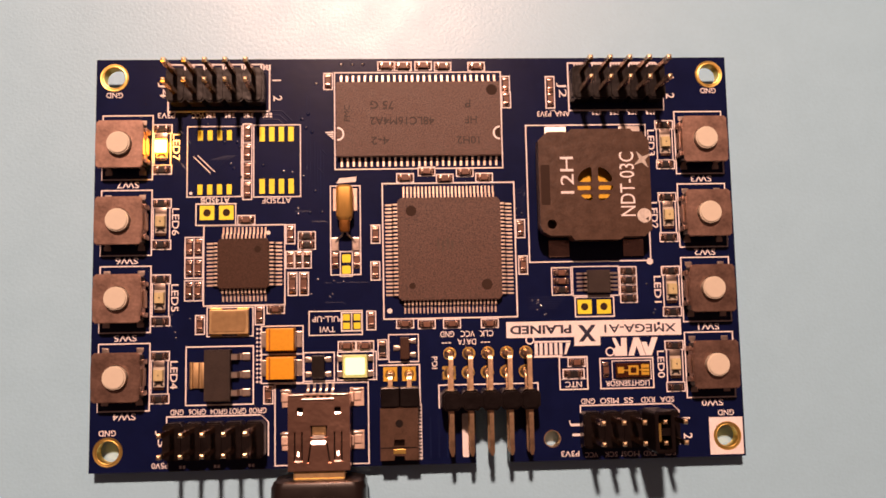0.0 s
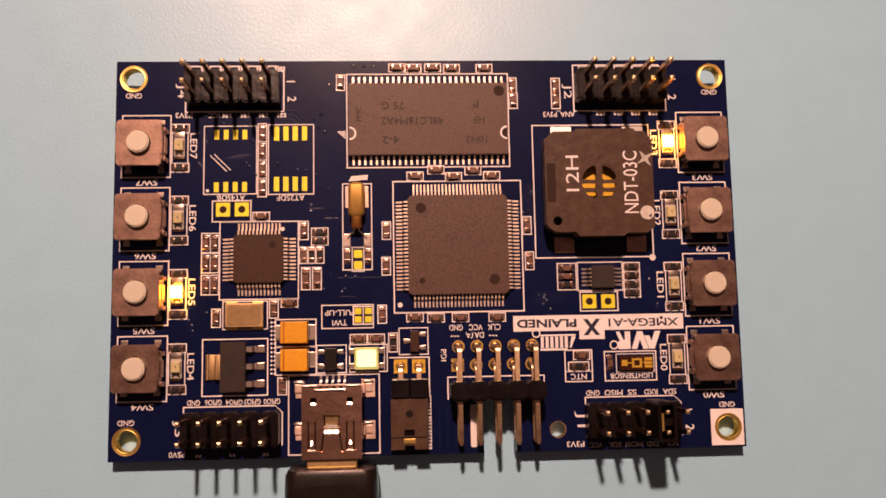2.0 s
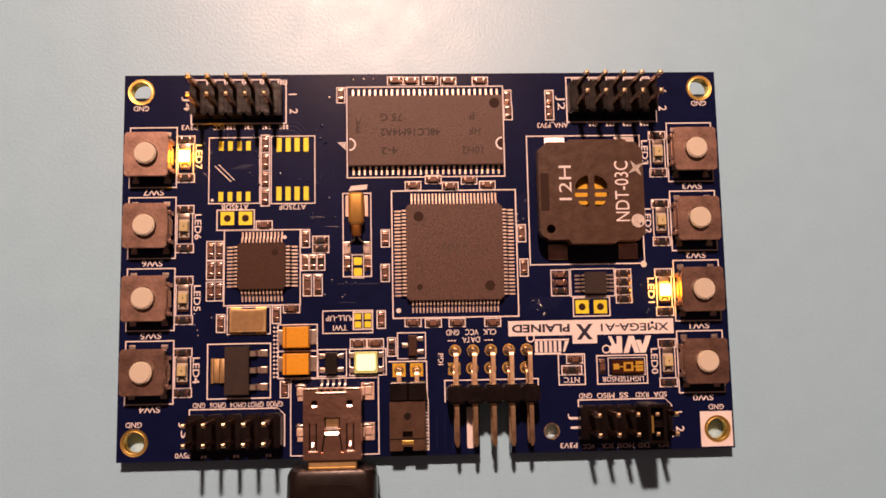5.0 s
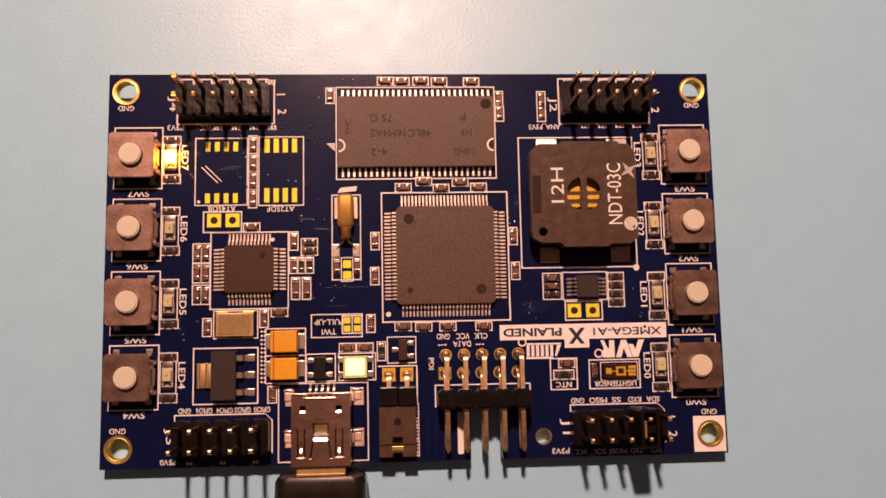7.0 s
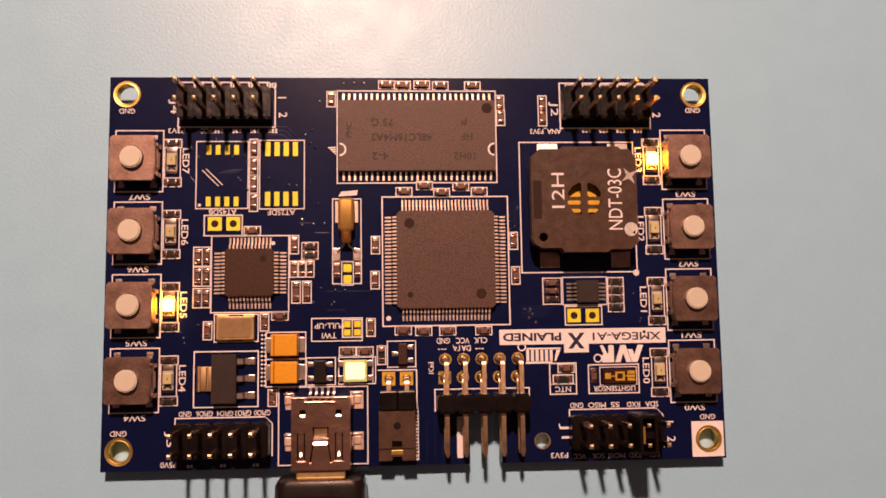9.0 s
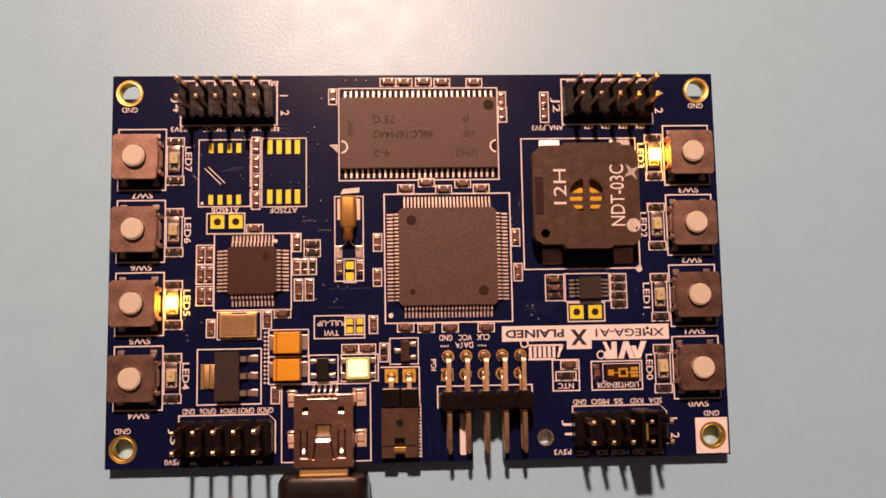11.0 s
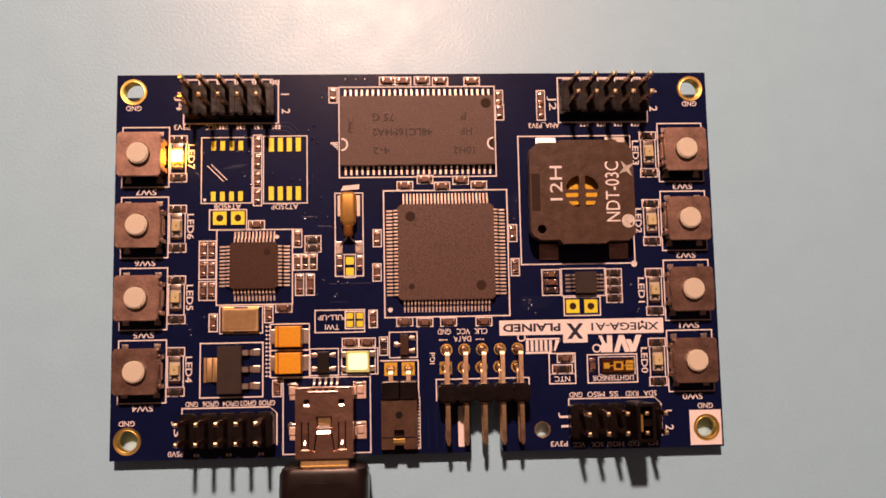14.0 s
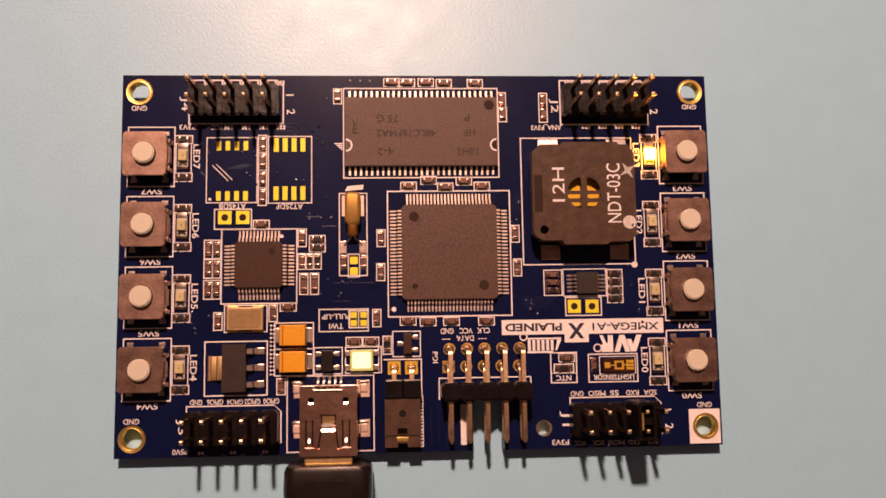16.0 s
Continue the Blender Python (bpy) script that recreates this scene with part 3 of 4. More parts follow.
def power_jumper():
    """Two-pin right-angle header; its bridge is a thing of its own."""
    ob = part("jumper_header", merged(box(-5.4, -19.2, 0.1, -2.97, -16.7, 2.6, 0.15), box(-2.91, -19.2, 0.1, -0.48, -16.7, 2.6, 0.15)), GLOSSY, board, "two-pin right-angle jumper header")
    pin = mesh("pin", tube(bent(1.3, 10.2), 0.42, square=True), PIN, True)
    pad = mesh("solder_pad", box(-0.9, -0.95, 0, 0.9, 0.9, 0.05), FLASH)
    fillet = mesh("solder_joint", tube([(0, 0, 0.04), (0, 0, 0.14), (0, 0, 0.35), (0, 0, 0.8)], [0.68, 0.6, 0.48, 0.42], 16), SOLDER, True)
    for x in (-4.15, -1.7):
        put("pin", pin, ob, x, -15.2)
        put("solder_pad", pad, ob, x, -15.1)
        put("solder_joint", fillet, ob, x, -15.15)
    outline(-5.55, -26.2, -0.3, -13.95, 0.2, "sw")
    part("silkscreen_strip", box(-0.65, -26.2, 0, -0.1, -19.0, 0.02), SILK, board)
    dark = bmesh.new()
    for i in range(15):
        bm_box(dark, -0.52, -25.9 + 0.45 * i, 0.02, -0.2, -25.9 + 0.45 * i + (0.26 if i % 4 else 0.14), 0.03)
    part("small_print", dark, INK, board)


power_jumper()


def bridge(name_label, w, d, h, m):
    """A slip-on jumper cap: a moulded sleeve with a metal clip in its window."""
    ob = tagged(new("jumper_cap"), name_label, "jumper cap")
    part("sleeve", merged(prism(rounded(-w / 2, -d / 2, w / 2, d / 2, 0.3, 3), 0, h, [rounded(-w / 2 + 0.45, -d / 2 + 0.45, w / 2 - 0.45, d / 2 - 0.45, 0.15, 2)], 0.1),
                          box(-w / 2 + 0.4, -0.45, 0.3, w / 2 - 0.4, 0.45, h - 0.5)), m, ob)
    part("clip", box(-w / 2 + 0.42, -1.1, 1.0, -w / 2 + 0.75, 1.1, h - 0.15), GOLD, ob, "gold contact clip")
    return ob


cap = bridge("black jumper cap pushed over two header pins", 2.45, 5.1, 5.7, GLOSSY)
cap.matrix_basis = SET @ pose(29.55 * MM, -22.57 * MM, (ZB + 2.55) * MM)


def lying_cap():
    ob = tagged(new("jumper_cap"), "brownish black jumper cap pushed onto a lying two-pin header", "jumper cap")
    loop = [(-5.5, -25.9), (-3.75, -25.9), (-3.65, -25.35), (-2.45, -25.35), (-2.35, -25.9), (-0.62, -25.9), (-0.62, -19.45), (-0.8, -19.25), (-5.3, -19.25), (-5.5, -19.45)]
    window = [(-3.75, -24.2), (-2.4, -24.2), (-2.4, -23.3), (-3.75, -23.3)]
    part("sleeve", merged(prism(loop, 0.2, 0.9), prism(loop, 0.9, 2.3, [window])), BUZZ, ob)
    part("clip", box(-3.85, -25.1, 2.25, -2.25, -24.5, 2.36, 0.04), GOLD, ob, "gold contact clip")
    part("rib", box(-5.45, -24.40, 2.28, -0.68, -24.25, 2.34), BLACK, ob)
    part("mark", prism(ring(-3.05, -21.3, 0.5, 16), 2.28, 2.32), BLACK, ob)
    ob.matrix_basis = SET @ pose(0, 0, ZB * MM)


lying_cap()


# ---- USB socket, plug and cable ----
def wedge(x0, x1, y0, y1, z0, za, zb):
    """A block whose top falls from za at y0 to zb at y1."""
    bm = bmesh.new()
    lo = [bm.verts.new((x * MM, y * MM, z0 * MM)) for x, y in ((x0, y0), (x1, y0), (x1, y1), (x0, y1))]
    hi = [bm.verts.new((x * MM, y * MM, z * MM)) for x, y, z in ((x0, y0, za), (x1, y0, za), (x1, y1, zb), (x0, y1, zb))]
    bm.faces.new(lo[::-1]), bm.faces.new(hi)
    for i in range(4):
        k = (i + 1) % 4
        bm.faces.new((lo[i], lo[k], hi[k], hi[i]))
    bmesh.ops.bevel(bm, geom=bm.edges[:], offset=0.06 * MM, segments=2, affect="EDGES")
    return bm


def usb_socket():
    w = 3.87
    cx = -13.12
    loop = [(-w, -26.7), (w, -26.7), (w, -17.4), (w - 0.4, -17.2), (-w + 0.4, -17.2), (-w, -17.4)]
    slits = [[(x - 0.09, -25.45), (x + 0.09, -25.45), (x + 0.09, -21.9), (x - 0.09, -21.9)] for x in (-3.0, -2.1, 1.95, 2.85)]
    slits += [[(s * 1.35 - 0.1, -25.6), (s * 1.35 + 0.1, -25.6), (s * 1.0 + 0.1, -23.3), (s * 1.0 - 0.1, -23.3)] for s in (-1, 1)]
    window = [(-0.95, -22.5), (0.95, -22.5), (1.05, -21.15), (-1.05, -21.15)]
    holes = slits + [window] + [rounded(sx * 2.35 - 0.4, -19.5, sx * 2.35 + 0.4, -18.85, 0.2, 3) for sx in (-1, 1)]
    top = prism(loop, 3.75, 4.0, holes, 0.09)
    sides = merged(box(-w, -26.7, 0.2, -w + 0.3, -17.4, 3.75), box(w - 0.3, -26.7, 0.2, w, -17.4, 3.75))
    ob = part("usb_socket", merged(top, sides), SHELL, board, "shiny nickel mini USB socket with spring tongues", at=(cx, 0, 0))
    part("insert", box(-w + 0.35, -26.0, 0.2, w - 0.35, -17.5, 3.3), BLACK, ob)
    part("tongue_root", wedge(-0.85, 0.85, -22.45, -21.2, 3.3, 3.55, 3.7), OSC, ob)
    part("tongue_tip", merged(wedge(-0.85, 0.75, -22.75, -22.3, 3.7, 4.08, 4.01), wedge(-0.95, 0.9, -23.4, -22.9, 3.8, 4.24, 4.02)), TIN, ob, "bright bent spring tongue")
    for sx in (-1, 1):
        cxs = -2.55 if sx < 0 else 2.4
        part("spring", wedge(cxs - 0.14, cxs + 0.14, -24.85, -24.2, 3.8, 4.24, 3.98), TIN, ob)
        part("spring_lip", wedge(cxs - 0.42, cxs + 0.42, -25.6, -25.35, 3.8, 4.14, 3.99), TIN, ob)
        part("hole_lip", wedge(sx * 2.35 - 0.36, sx * 2.35 + 0.36, -19.75, -19.45, 3.8, 4.11, 3.99), TIN, ob)
        for y in (-17.9, -23.4):
            part("mounting_tab", merged(box(sx * 3.9 - 0.2, y - 1.2, 0, sx * 3.9 + sx * 1.4 + 0.2, y + 1.2, 0.16, 0.05), box(sx * 3.9 - 0.3, y - 0.6, 0, sx * 3.9 + 0.3, y + 0.6, 1.2, 0.08),
                                        box(sx * 4.7 - 0.5, y - 0.5, 0, sx * 4.7 + 0.5, y + 0.7, 0.36, 0.15)), DULLTIN, ob)
            part("solder_bead", tube([(sx * 3.9, y + 0.85, 0.2), (sx * 4.3, y + 0.95, 0.25), (sx * 5.3, y + 0.9, 0.15)], [0.22, 0.32, 0.18], 12), TIN, ob, "", True)
    part("rear_rim", merged(box(-w + 0.2, -17.5, 2.6, w - 0.2, -17.15, 3.9, 0.06), tube([(-w + 0.3, -17.3, 3.9), (-1.9, -17.3, 3.95)], 0.2, 12), tube([(1.7, -17.3, 3.95), (w - 0.3, -17.3, 3.9)], 0.2, 12),
                            tube([(-2.1, -17.85, 3.98), (1.9, -17.85, 3.98)], 0.2, 12)), TIN, ob, "", True)
    for i in range(4):
        part("contact_window", box(-0.26, -0.12, 0, 0.26, 0.12, 0.03), BLACK, ob, at=((i - 1.5) * 0.85 - 0.1, -17.5, 3.99))
    me = mesh("contact", gull(0.85, 1.2, 0.3, 0.4), TIN)
    for i in range(5):
        put("contact", me, ob, (i - 2) * 0.8 - 0.1, -17.2, 0.0, 90)
    outline(-19.15, -26.5, -7.05, -16.05, 0.2)


usb_socket()


def usb_plug():
    ob = tagged(new("usb_plug"), "black moulded USB plug with a gold-tinged metal neck and cable", "USB cable")
    ob.matrix_basis = SET @ pose(-13.15 * MM, 0, ZB * MM)
    part("neck", box(-3.25, -28.6, 0.6, 3.25, -26.0, 3.45, 0.2), OSC, ob, "gold-tinged metal neck of the plug")
    part("neck_rim", tube([(-3.1, -27.75, 3.4), (3.1, -27.75, 3.4)], 0.16, 10), GOLD, ob, "", True)
    sections = [(-27.7, 5.0, 2.9), (-27.9, 5.55, 3.4), (-28.5, 5.85, 3.6), (-31.0, 5.95, 3.6), (-40.0, 5.6, 3.4), (-44.0, 4.2, 3.2), (-47.0, 2.9, 2.7)]
    part("overmould", loft(sections, 2.05, 1.5), RUBBER, ob, "black rubbery moulded grip", True)
    part("grip_panel", prism(rounded(-3.4, -40, 3.4, -29.6, 1.2), 5.5, 5.72), RUBBER, ob)
    part("cable", tube([(0, -46, 2.0), (0, -60, 1.8), (1, -80, 2.5), (3, -110, 3.95), (8, -180, 7.4), (10, -225, 9.6)], 2.05, 12), RUBBER, ob, "round black cable", True)


usb_plug()


# ---- buzzer ----
def buzzer():
    cx, cy, z = 23.05, 9.15, 3.9
    a, b = 7.36, 7.1
    loop = [(-a + 1.3, -b + 0.35), (-3.4, -b + 0.35), (-2.9, -b - 0.25), (3.1, -b - 0.25), (3.6, -b + 0.15), (a - 1.0, -b + 0.15), (a, -b + 1.0), (a, b - 1.4), (a - 0.9, b - 0.15),
            (5.2, b - 0.1), (4.9, b + 0.25), (-3.0, b + 0.25), (-3.3, b - 0.1), (-a + 1.2, b - 0.1), (-a, b - 1.2), (-a, -b + 1.7), (-a + 0.35, -b + 0.9)]
    slots = []
    for s in (-1, 1):
        for lo, hi in ((0.3, 2.25), (-0.82, -0.2), (-2.2, -1.32)):
            pts = []
            for k in range(7):
                y = lo + (hi - lo) * k / 6
                pts.append((s * math.sqrt(max(2.42 ** 2 - y * y, 0.9)) - s * 0.25 * abs(2 * k / 6 - 1) ** 6, y))
            slots.append([(s * 0.62, lo)] + pts + [(s * 0.62, hi), (s * 0.42, hi - 0.2), (s * 0.42, lo + 0.2)])
    vent = ring(-5.85, -5.25, 0.62, 18)
    low = prism([(x * 0.97, y * 0.97) for x, y in loop], 0.3, 1.9)
    lid = merged(prism(loop, 1.9, 3.74, [ring(0, 0, 2.75), vent]), prism(loop, 3.74, z, slots + [vent]))
    ob = part("buzzer", merged(low, lid), BUZZ, board, "square matt black buzzer with sound slots over a yellow membrane", at=(cx, cy, 0))
    part("membrane", prism(ring(-0.02, 0, 2.74), 1.91, 2.45), FOIL, ob, "yellow membrane behind the slots")
    for x in (-4.35, 5.8):
        part("foot", wedge(x - 1.45, x + 1.45, 6.9, 8.6, 0, 0.55, 0.22), TIN, ob, "tinned solder foot")
    for x, y, w in ((-4.4, -8.1, 2.8), (5.7, -8.1, 2.8)):
        part("foot", box(x - w / 2, y - 1.15, 0, x + w / 2, y + 1.15, 0.35, 0.08), TERM, ob, "brownish tinned solder foot")
    text("12H", -3.7, 1.2, 1.75, 90, ob, z, SILK, 4.9, "lettering")
    text("NDT-03C", 4.25, -0.05, 1.95, 90, ob, z, SILK, 8.5, "lettering")
    part("white_dot", prism(ring(6.35, -4.25, 0.95, 24), z, z + 0.02), WORN, ob, "worn white paint dot")
    part("scratch", prism([(6.5, -4.7), (6.85, -4.95), (6.95, -4.4)], z + 0.02, z + 0.03), MARK, ob)
    star = [(6.35 + (1.35 if i % 2 == 0 else 0.4) * math.cos(math.tau * i / 8 + 0.6), 3.2 + (1.35 if i % 2 == 0 else 0.4) * math.sin(math.tau * i / 8 + 0.6)) for i in range(8)]
    part("printed_star", prism(star, z, z + 0.02), WORN, ob)
    # shallow side recess: not sunk, a thin dark plate carries its shade
    part("side_recess", prism(rounded(-a + 0.2, -2.7, -a + 1.4, 2.6, 0.2, 3), z, z + 0.012), MARK, ob, "darker worn patch")
    outline(14.7, -0.7, 31.15, 18.0, 0.2)
    part("silkscreen_dot", prism(ring(31.0, -0.82, 0.45, 20), 0, 0.02), SILK, board)


buzzer()


# ---- crystal, oscillator, tantalum capacitors, power light ----
def crystal():
    ob = part("watch_crystal", loft([(9.8, 0.80, 0.80), (9.5, 1.08, 1.02), (5.65, 1.08, 1.02), (5.15, 0.74, 0.74), (5.0, 0.60, 0.60)], 1.15, 0.45), BRASS, board, "small brass-coloured watch crystal lying flat", True, (-9.85, 0, 0))
    part("seal", loft([(5.1, 0.70, 0.70), (3.9, 0.68, 0.68), (3.6, 0.55, 0.55)], 1.15, 0.4), SEAL, ob, "dark amber sealed end", True)
    for s in (-1, 1):
        part("wire", tube([(s * 0.25, 3.9, 1.1), (s * 0.35, 3.3, 0.9), (s * 0.95, 2.8, 0.25), (s * 1.3, 2.3, 0.2)], 0.12), TIN, ob)
        part("solder_pad", box(s * 1.38 - 0.5, 1.2, 0, s * 1.38 + 0.5, 3.0, 0.22, 0.09), SOLDER, ob)
        part("side_pad", box(s * 1.25 - 0.35, 6.6, 0, s * 1.25 + 0.35, 9.6, 0.12, 0.04), DULLTIN, ob)
        chip(-9.77 + s * 1.42, -0.1, True)
    outline(-11.8, -1.95, -7.85, 9.95, 0.18)
    outline(-11.8, 1.12, -7.85, 1.16, 0.12)
    outline(-10.55, -2.15, -8.95, 1.1, 0.16)
    for y in (0.22, -1.3):
        part("solder_pad", prism(rounded(-10.32, y - 0.54, -9.18, y + 0.54, 0.15, 3), 0, 0.05), PADGOLD, board, "bare gold solder pad")
    part("paint_smudge", prism([(-11.0, 10.3), (-8.4, 10.5), (-8.3, 11.2), (-10.6, 11.0)], 0.0, 0.02), SILK, board)


crystal()
osc = part("oscillator", merged(box(-2.55, -1.6, 0.05, 2.55, 1.6, 0.8, 0.1), *[box(sx * 2.2 - 0.3, sy * 1.25 - 0.3, 0.78, sx * 2.2 + 0.3, sy * 1.25 + 0.3, 0.84, 0.03) for sx in (-1, 1) for sy in (-1, 1)]), OSC, board, "flat crystal oscillator with a dull metal lid and gold rim", at=(-25.0, -7.9, 0))
part("lid", prism(rounded(-2.2, -1.28, 2.2, 1.28, 0.35), 0.8, 0.92, (), 0.05), LID, osc, "dull tan metal lid")
for sx in (-1, 1):
    for sy in (-1, 1):
        part("terminal", box(sx * 1.75 - 0.75, sy * 1.55 - 0.3, 0, sx * 1.75 + 0.75, sy * 1.55 + 0.3, 0.3, 0.06), GOLD, osc)
outline(-27.95, -9.75, -22.0, -6.0)


def tantalum(y):
    ob = part("tantalum_capacitor", box(-1.85, -1.5, 0.1, 1.85, 1.5, 1.9, 0.1, 0.08), TANT, board, "bright orange block capacitor with a darker band", at=(-18.25, y, 0))
    part("polarity_band", box(-1.42, -1.40, 1.89, -1.22, 1.40, 1.925), TANTBAND, ob)
    for s in (-1, 1):
        part("terminal", merged(box(s * 1.75 - 0.2, -1.05, 0, s * 1.75 + 0.2, 1.05, 0.9, 0.08), box(s * 2.2 - 0.45, -1.05, 0, s * 2.2 + 0.45, 1.05, 0.2, 0.08)), SOLDER, ob)


tantalum(-10.3)
tantalum(-13.98)
outline(-20.9, -12.2, -15.5, -8.55)
outline(-20.9, -15.95, -15.5, -12.25)
for i in range(13):
    for k in (0, 1):
        part("silkscreen_mark", box(-0.13, -0.13, 0, 0.13, 0.13, 0.02), SILK, board, at=(-21.45 + 0.42 * k, -8.9 - 0.57 * i, 0), rz=45)

pl = part("power_light", box(-1.62, -1.48, 0.05, 1.62, 1.48, 0.9, 0.08), LIME, board, "square power light glowing pale yellow-green", at=(-8.7, -13.95, 0))
part("glowing_window", prism(rounded(-1.28, -1.12, 1.28, 1.12, 0.25), 0.88, 1.1, (), 0.06), GREENLIT, pl, "bright pale green glowing window")
for sx in (-1, 1):
    for sy in (-1, 1):
        part("terminal", box(sx * 2.0 - 0.35, sy * 1.0 - 0.4, 0, sx * 2.0 + 0.35, sy * 1.0 + 0.4, 0.4, 0.08), SOLDER, pl)
outline(-11.0, -15.75, -5.95, -12.1)
outline(-6.35, -15.6, -6.3, -12.2, 0.1)

# ---- bare solder pads ----
PAD8 = mesh("solder_pad", box(-0.33, -0.68, 0, 0.33, 0.68, 0.05, 0.02), PADGOLD)
PAD8L = mesh("solder_pad", box(-0.36, -1.0, 0, 0.36, 1.0, 0.05, 0.02), PADGOLD)
for x in (-29.0, -27.72, -26.44, -25.17):
    put("solder_pad", PAD8, board, x, 17.0)
    put("solder_pad", PAD8, board, x, 9.68)
for x in (-20.83, -19.55, -18.28, -17.0):
    put("solder_pad", PAD8L, board, x, 17.1)
    put("solder_pad", PAD8L, board, x, 10.02)
outline(-30.7, 8.7, -23.55, 18.2)
outline(-21.95, 8.6, -15.75, 18.35)
part("silkscreen_dot", prism(ring(-30.2, 9.2, 0.22, 12), 0, 0.02), SILK, board)
for dx in (0, 0.55):
    part("silkscreen_mark", box(-0.06, -1.6, 0, 0.06, 1.6, 0.02), SILK, board, at=(-28.75 + dx, 13.0 + dx * 0.3, 0), rz=45)
PADHOLE = mesh("solder_pad", prism([(-0.95, -0.95), (0.95, -0.95), (0.95, 0.95), (-0.95, 0.95)], 0, 0.06, [ring(0, 0, 0.5, 18)]), PADGOLD)
# the board isn't drilled here; a dark disc paints the hole's shade
PADDARK = mesh("drill_hole", prism(ring(0, 0, 0.5, 18), 0.0, 0.01), MARK)
for x, y in ((-28.05, 6.56), (-25.52, 6.56), (21.9, -6.78), (24.5, -6.8)):
    put("solder_pad", PADHOLE, board, x, y)
    put("drill_hole", PADDARK, board, x, y)
outline(-29.5, 4.9, -24.3, 7.75, 0.2)
outline(20.65, -8.1, 25.85, -5.5, 0.2)
for x in (-9.82, -8.42):
    for y in (-7.58, -8.7):
        part("solder_pad", box(x - 0.45, y - 0.42, 0, x + 0.45, y + 0.42, 0.05, 0.02), PADGOLD, board)
outline(-14.7, -9.85, -7.75, -6.72)
outline(-10.45, -9.35, -7.80, -6.95, 0.22)
outline(-9.14, -9.3, -9.10, -7.0, 0.14)
text("TWI", -12.3, -9.1, 0.75, 180, width=2.0)
text("PULL-UP", -12.3, -7.75, 0.75, 180, width=4.0)

# ---- chip components, by neighbourhood ----
for y in (17.25, 14.67, 12.12, 9.55):
    boxed_chip(-22.78, y, True, pad=0.15)
boxed_chip(-22.9, 5.55)
for y in (2.0, -0.75, -3.72):
    for x in (-30.3, -29.15):
        boxed_chip(x, y, True, pad=0.2)
boxed_chip(-17.1, 3.55, True, pad=0.15)
for y in (3.28, 2.1):
    boxed_chip(-14.95, y, kind="resistor")
for x in (-17.12, -16.05, -14.97):
    boxed_chip(x, 0.15, True, "capacitor" if x < -17 else "resistor")
for x in (-16.85, -15.35):
    boxed_chip(x, -3.05, True, size=1.35)
boxed_chip(-19.05, -6.3)
boxed_chip(-21.15, -7.1, True, pad=0.1)
boxed_chip(-28.85, -8.2, True, pad=0.1)
boxed_chip(-20.0, -17.45, True)
boxed_chip(-9.78, -11.3)
boxed_chip(-7.4, -11.32)
boxed_chip(-5.12, -11.9, True, "resistor", pad=0.15)
boxed_chip(-6.55, -8.05, True, pad=0.1)
for x, y in ((-4.15, 26.4), (-1.85, 26.35), (0.9, 26.4), (3.55, 26.3), (8.15, 26.28)):
    boxed_chip(x, y)
boxed_chip(-12.0, 24.3, True)
boxed_chip(12.07, 23.75, True)
boxed_chip(12.15, 21.6, True)
for x, y in ((1.1, 11.8), (3.53, 10.8), (6.25, 11.65), (8.85, 10.9), (-1.8, 10.95)):
    boxed_chip(x, y)
for x, y in ((-5.85, 3.4), (-5.93, -1.5), (13.58, 3.86), (13.8, -1.05)):
    boxed_chip(x, y, True, pad=0.1)
for x, y in ((-2.1, -8.55), (0.75, -8.68), (4.1, -8.68), (9.12, -8.72)):
    boxed_chip(x, y)
for y in (-2.17, -3.3, -4.44):
    chip(18.87, y, kind="resistor" if y < -4 else "capacitor")
outline(17.6, -5.15, 20.2, -1.5)
for y in (-2.09, -3.31, -4.53, -5.74):
    boxed_chip(27.95, y, kind="resistor")
chip(18.2, 23.6, True)
chip(18.2, 21.6, True)
outline(17.6, 20.4, 18.8, 24.8)
boxed_chip(20.55, -14.1)
boxed_chip(20.1, -15.6, kind="resistor", size=1.25)
outline(18.25, -17.65, 21.95, -13.4, 0.2)
outline(18.35, -16.32, 21.85, -16.3, 0.1)
text("NTC", 20.05, -17.0, 0.75, 180, width=2.2)

# ---- light sensor ----
chip(24.4, -15.2, True)
outline(23.7, -17.65, 30.8, -13.7, 0.2)
outline(25.3, -16.5, 30.5, -14.05, 0.12)
ls = part("light_sensor", box(-2.3, -0.95, 0.02, 2.3, 0.95, 0.55, 0.06), SENSOR, board, "tiny dark red light sensor with gold contacts", at=(27.95, -15.28, 0))
for x0, y0, x1, y1 in ((-2.05, -0.38, -1.25, 0.42), (-1.25, -0.07, -0.6, 0.07), (0.7, -0.05, 1.2, 0.08), (1.15, 0.28, 2.15, 0.72), (1.15, -0.18, 2.15, 0.16), (1.15, -0.66, 2.15, -0.28), (1.1, -0.66, 1.24, 0.72)):
    part("contact", box(x0, y0, 0.54, x1, y1, 0.62 if x1 - x0 > 0.3 else 0.63, 0.02), FLASH, ls)
part("contact", prism([(-0.62, -0.62), (0.72, -0.62), (0.72, 0.62), (-0.62, 0.62)], 0.54, 0.625, [[(-0.34, -0.36), (0.44, -0.36), (0.44, 0.36), (-0.34, 0.36)]]), FLASH, ls)
text("LIGHTSENSOR", 27.3, -17.0, 0.72, 180, width=5.9)


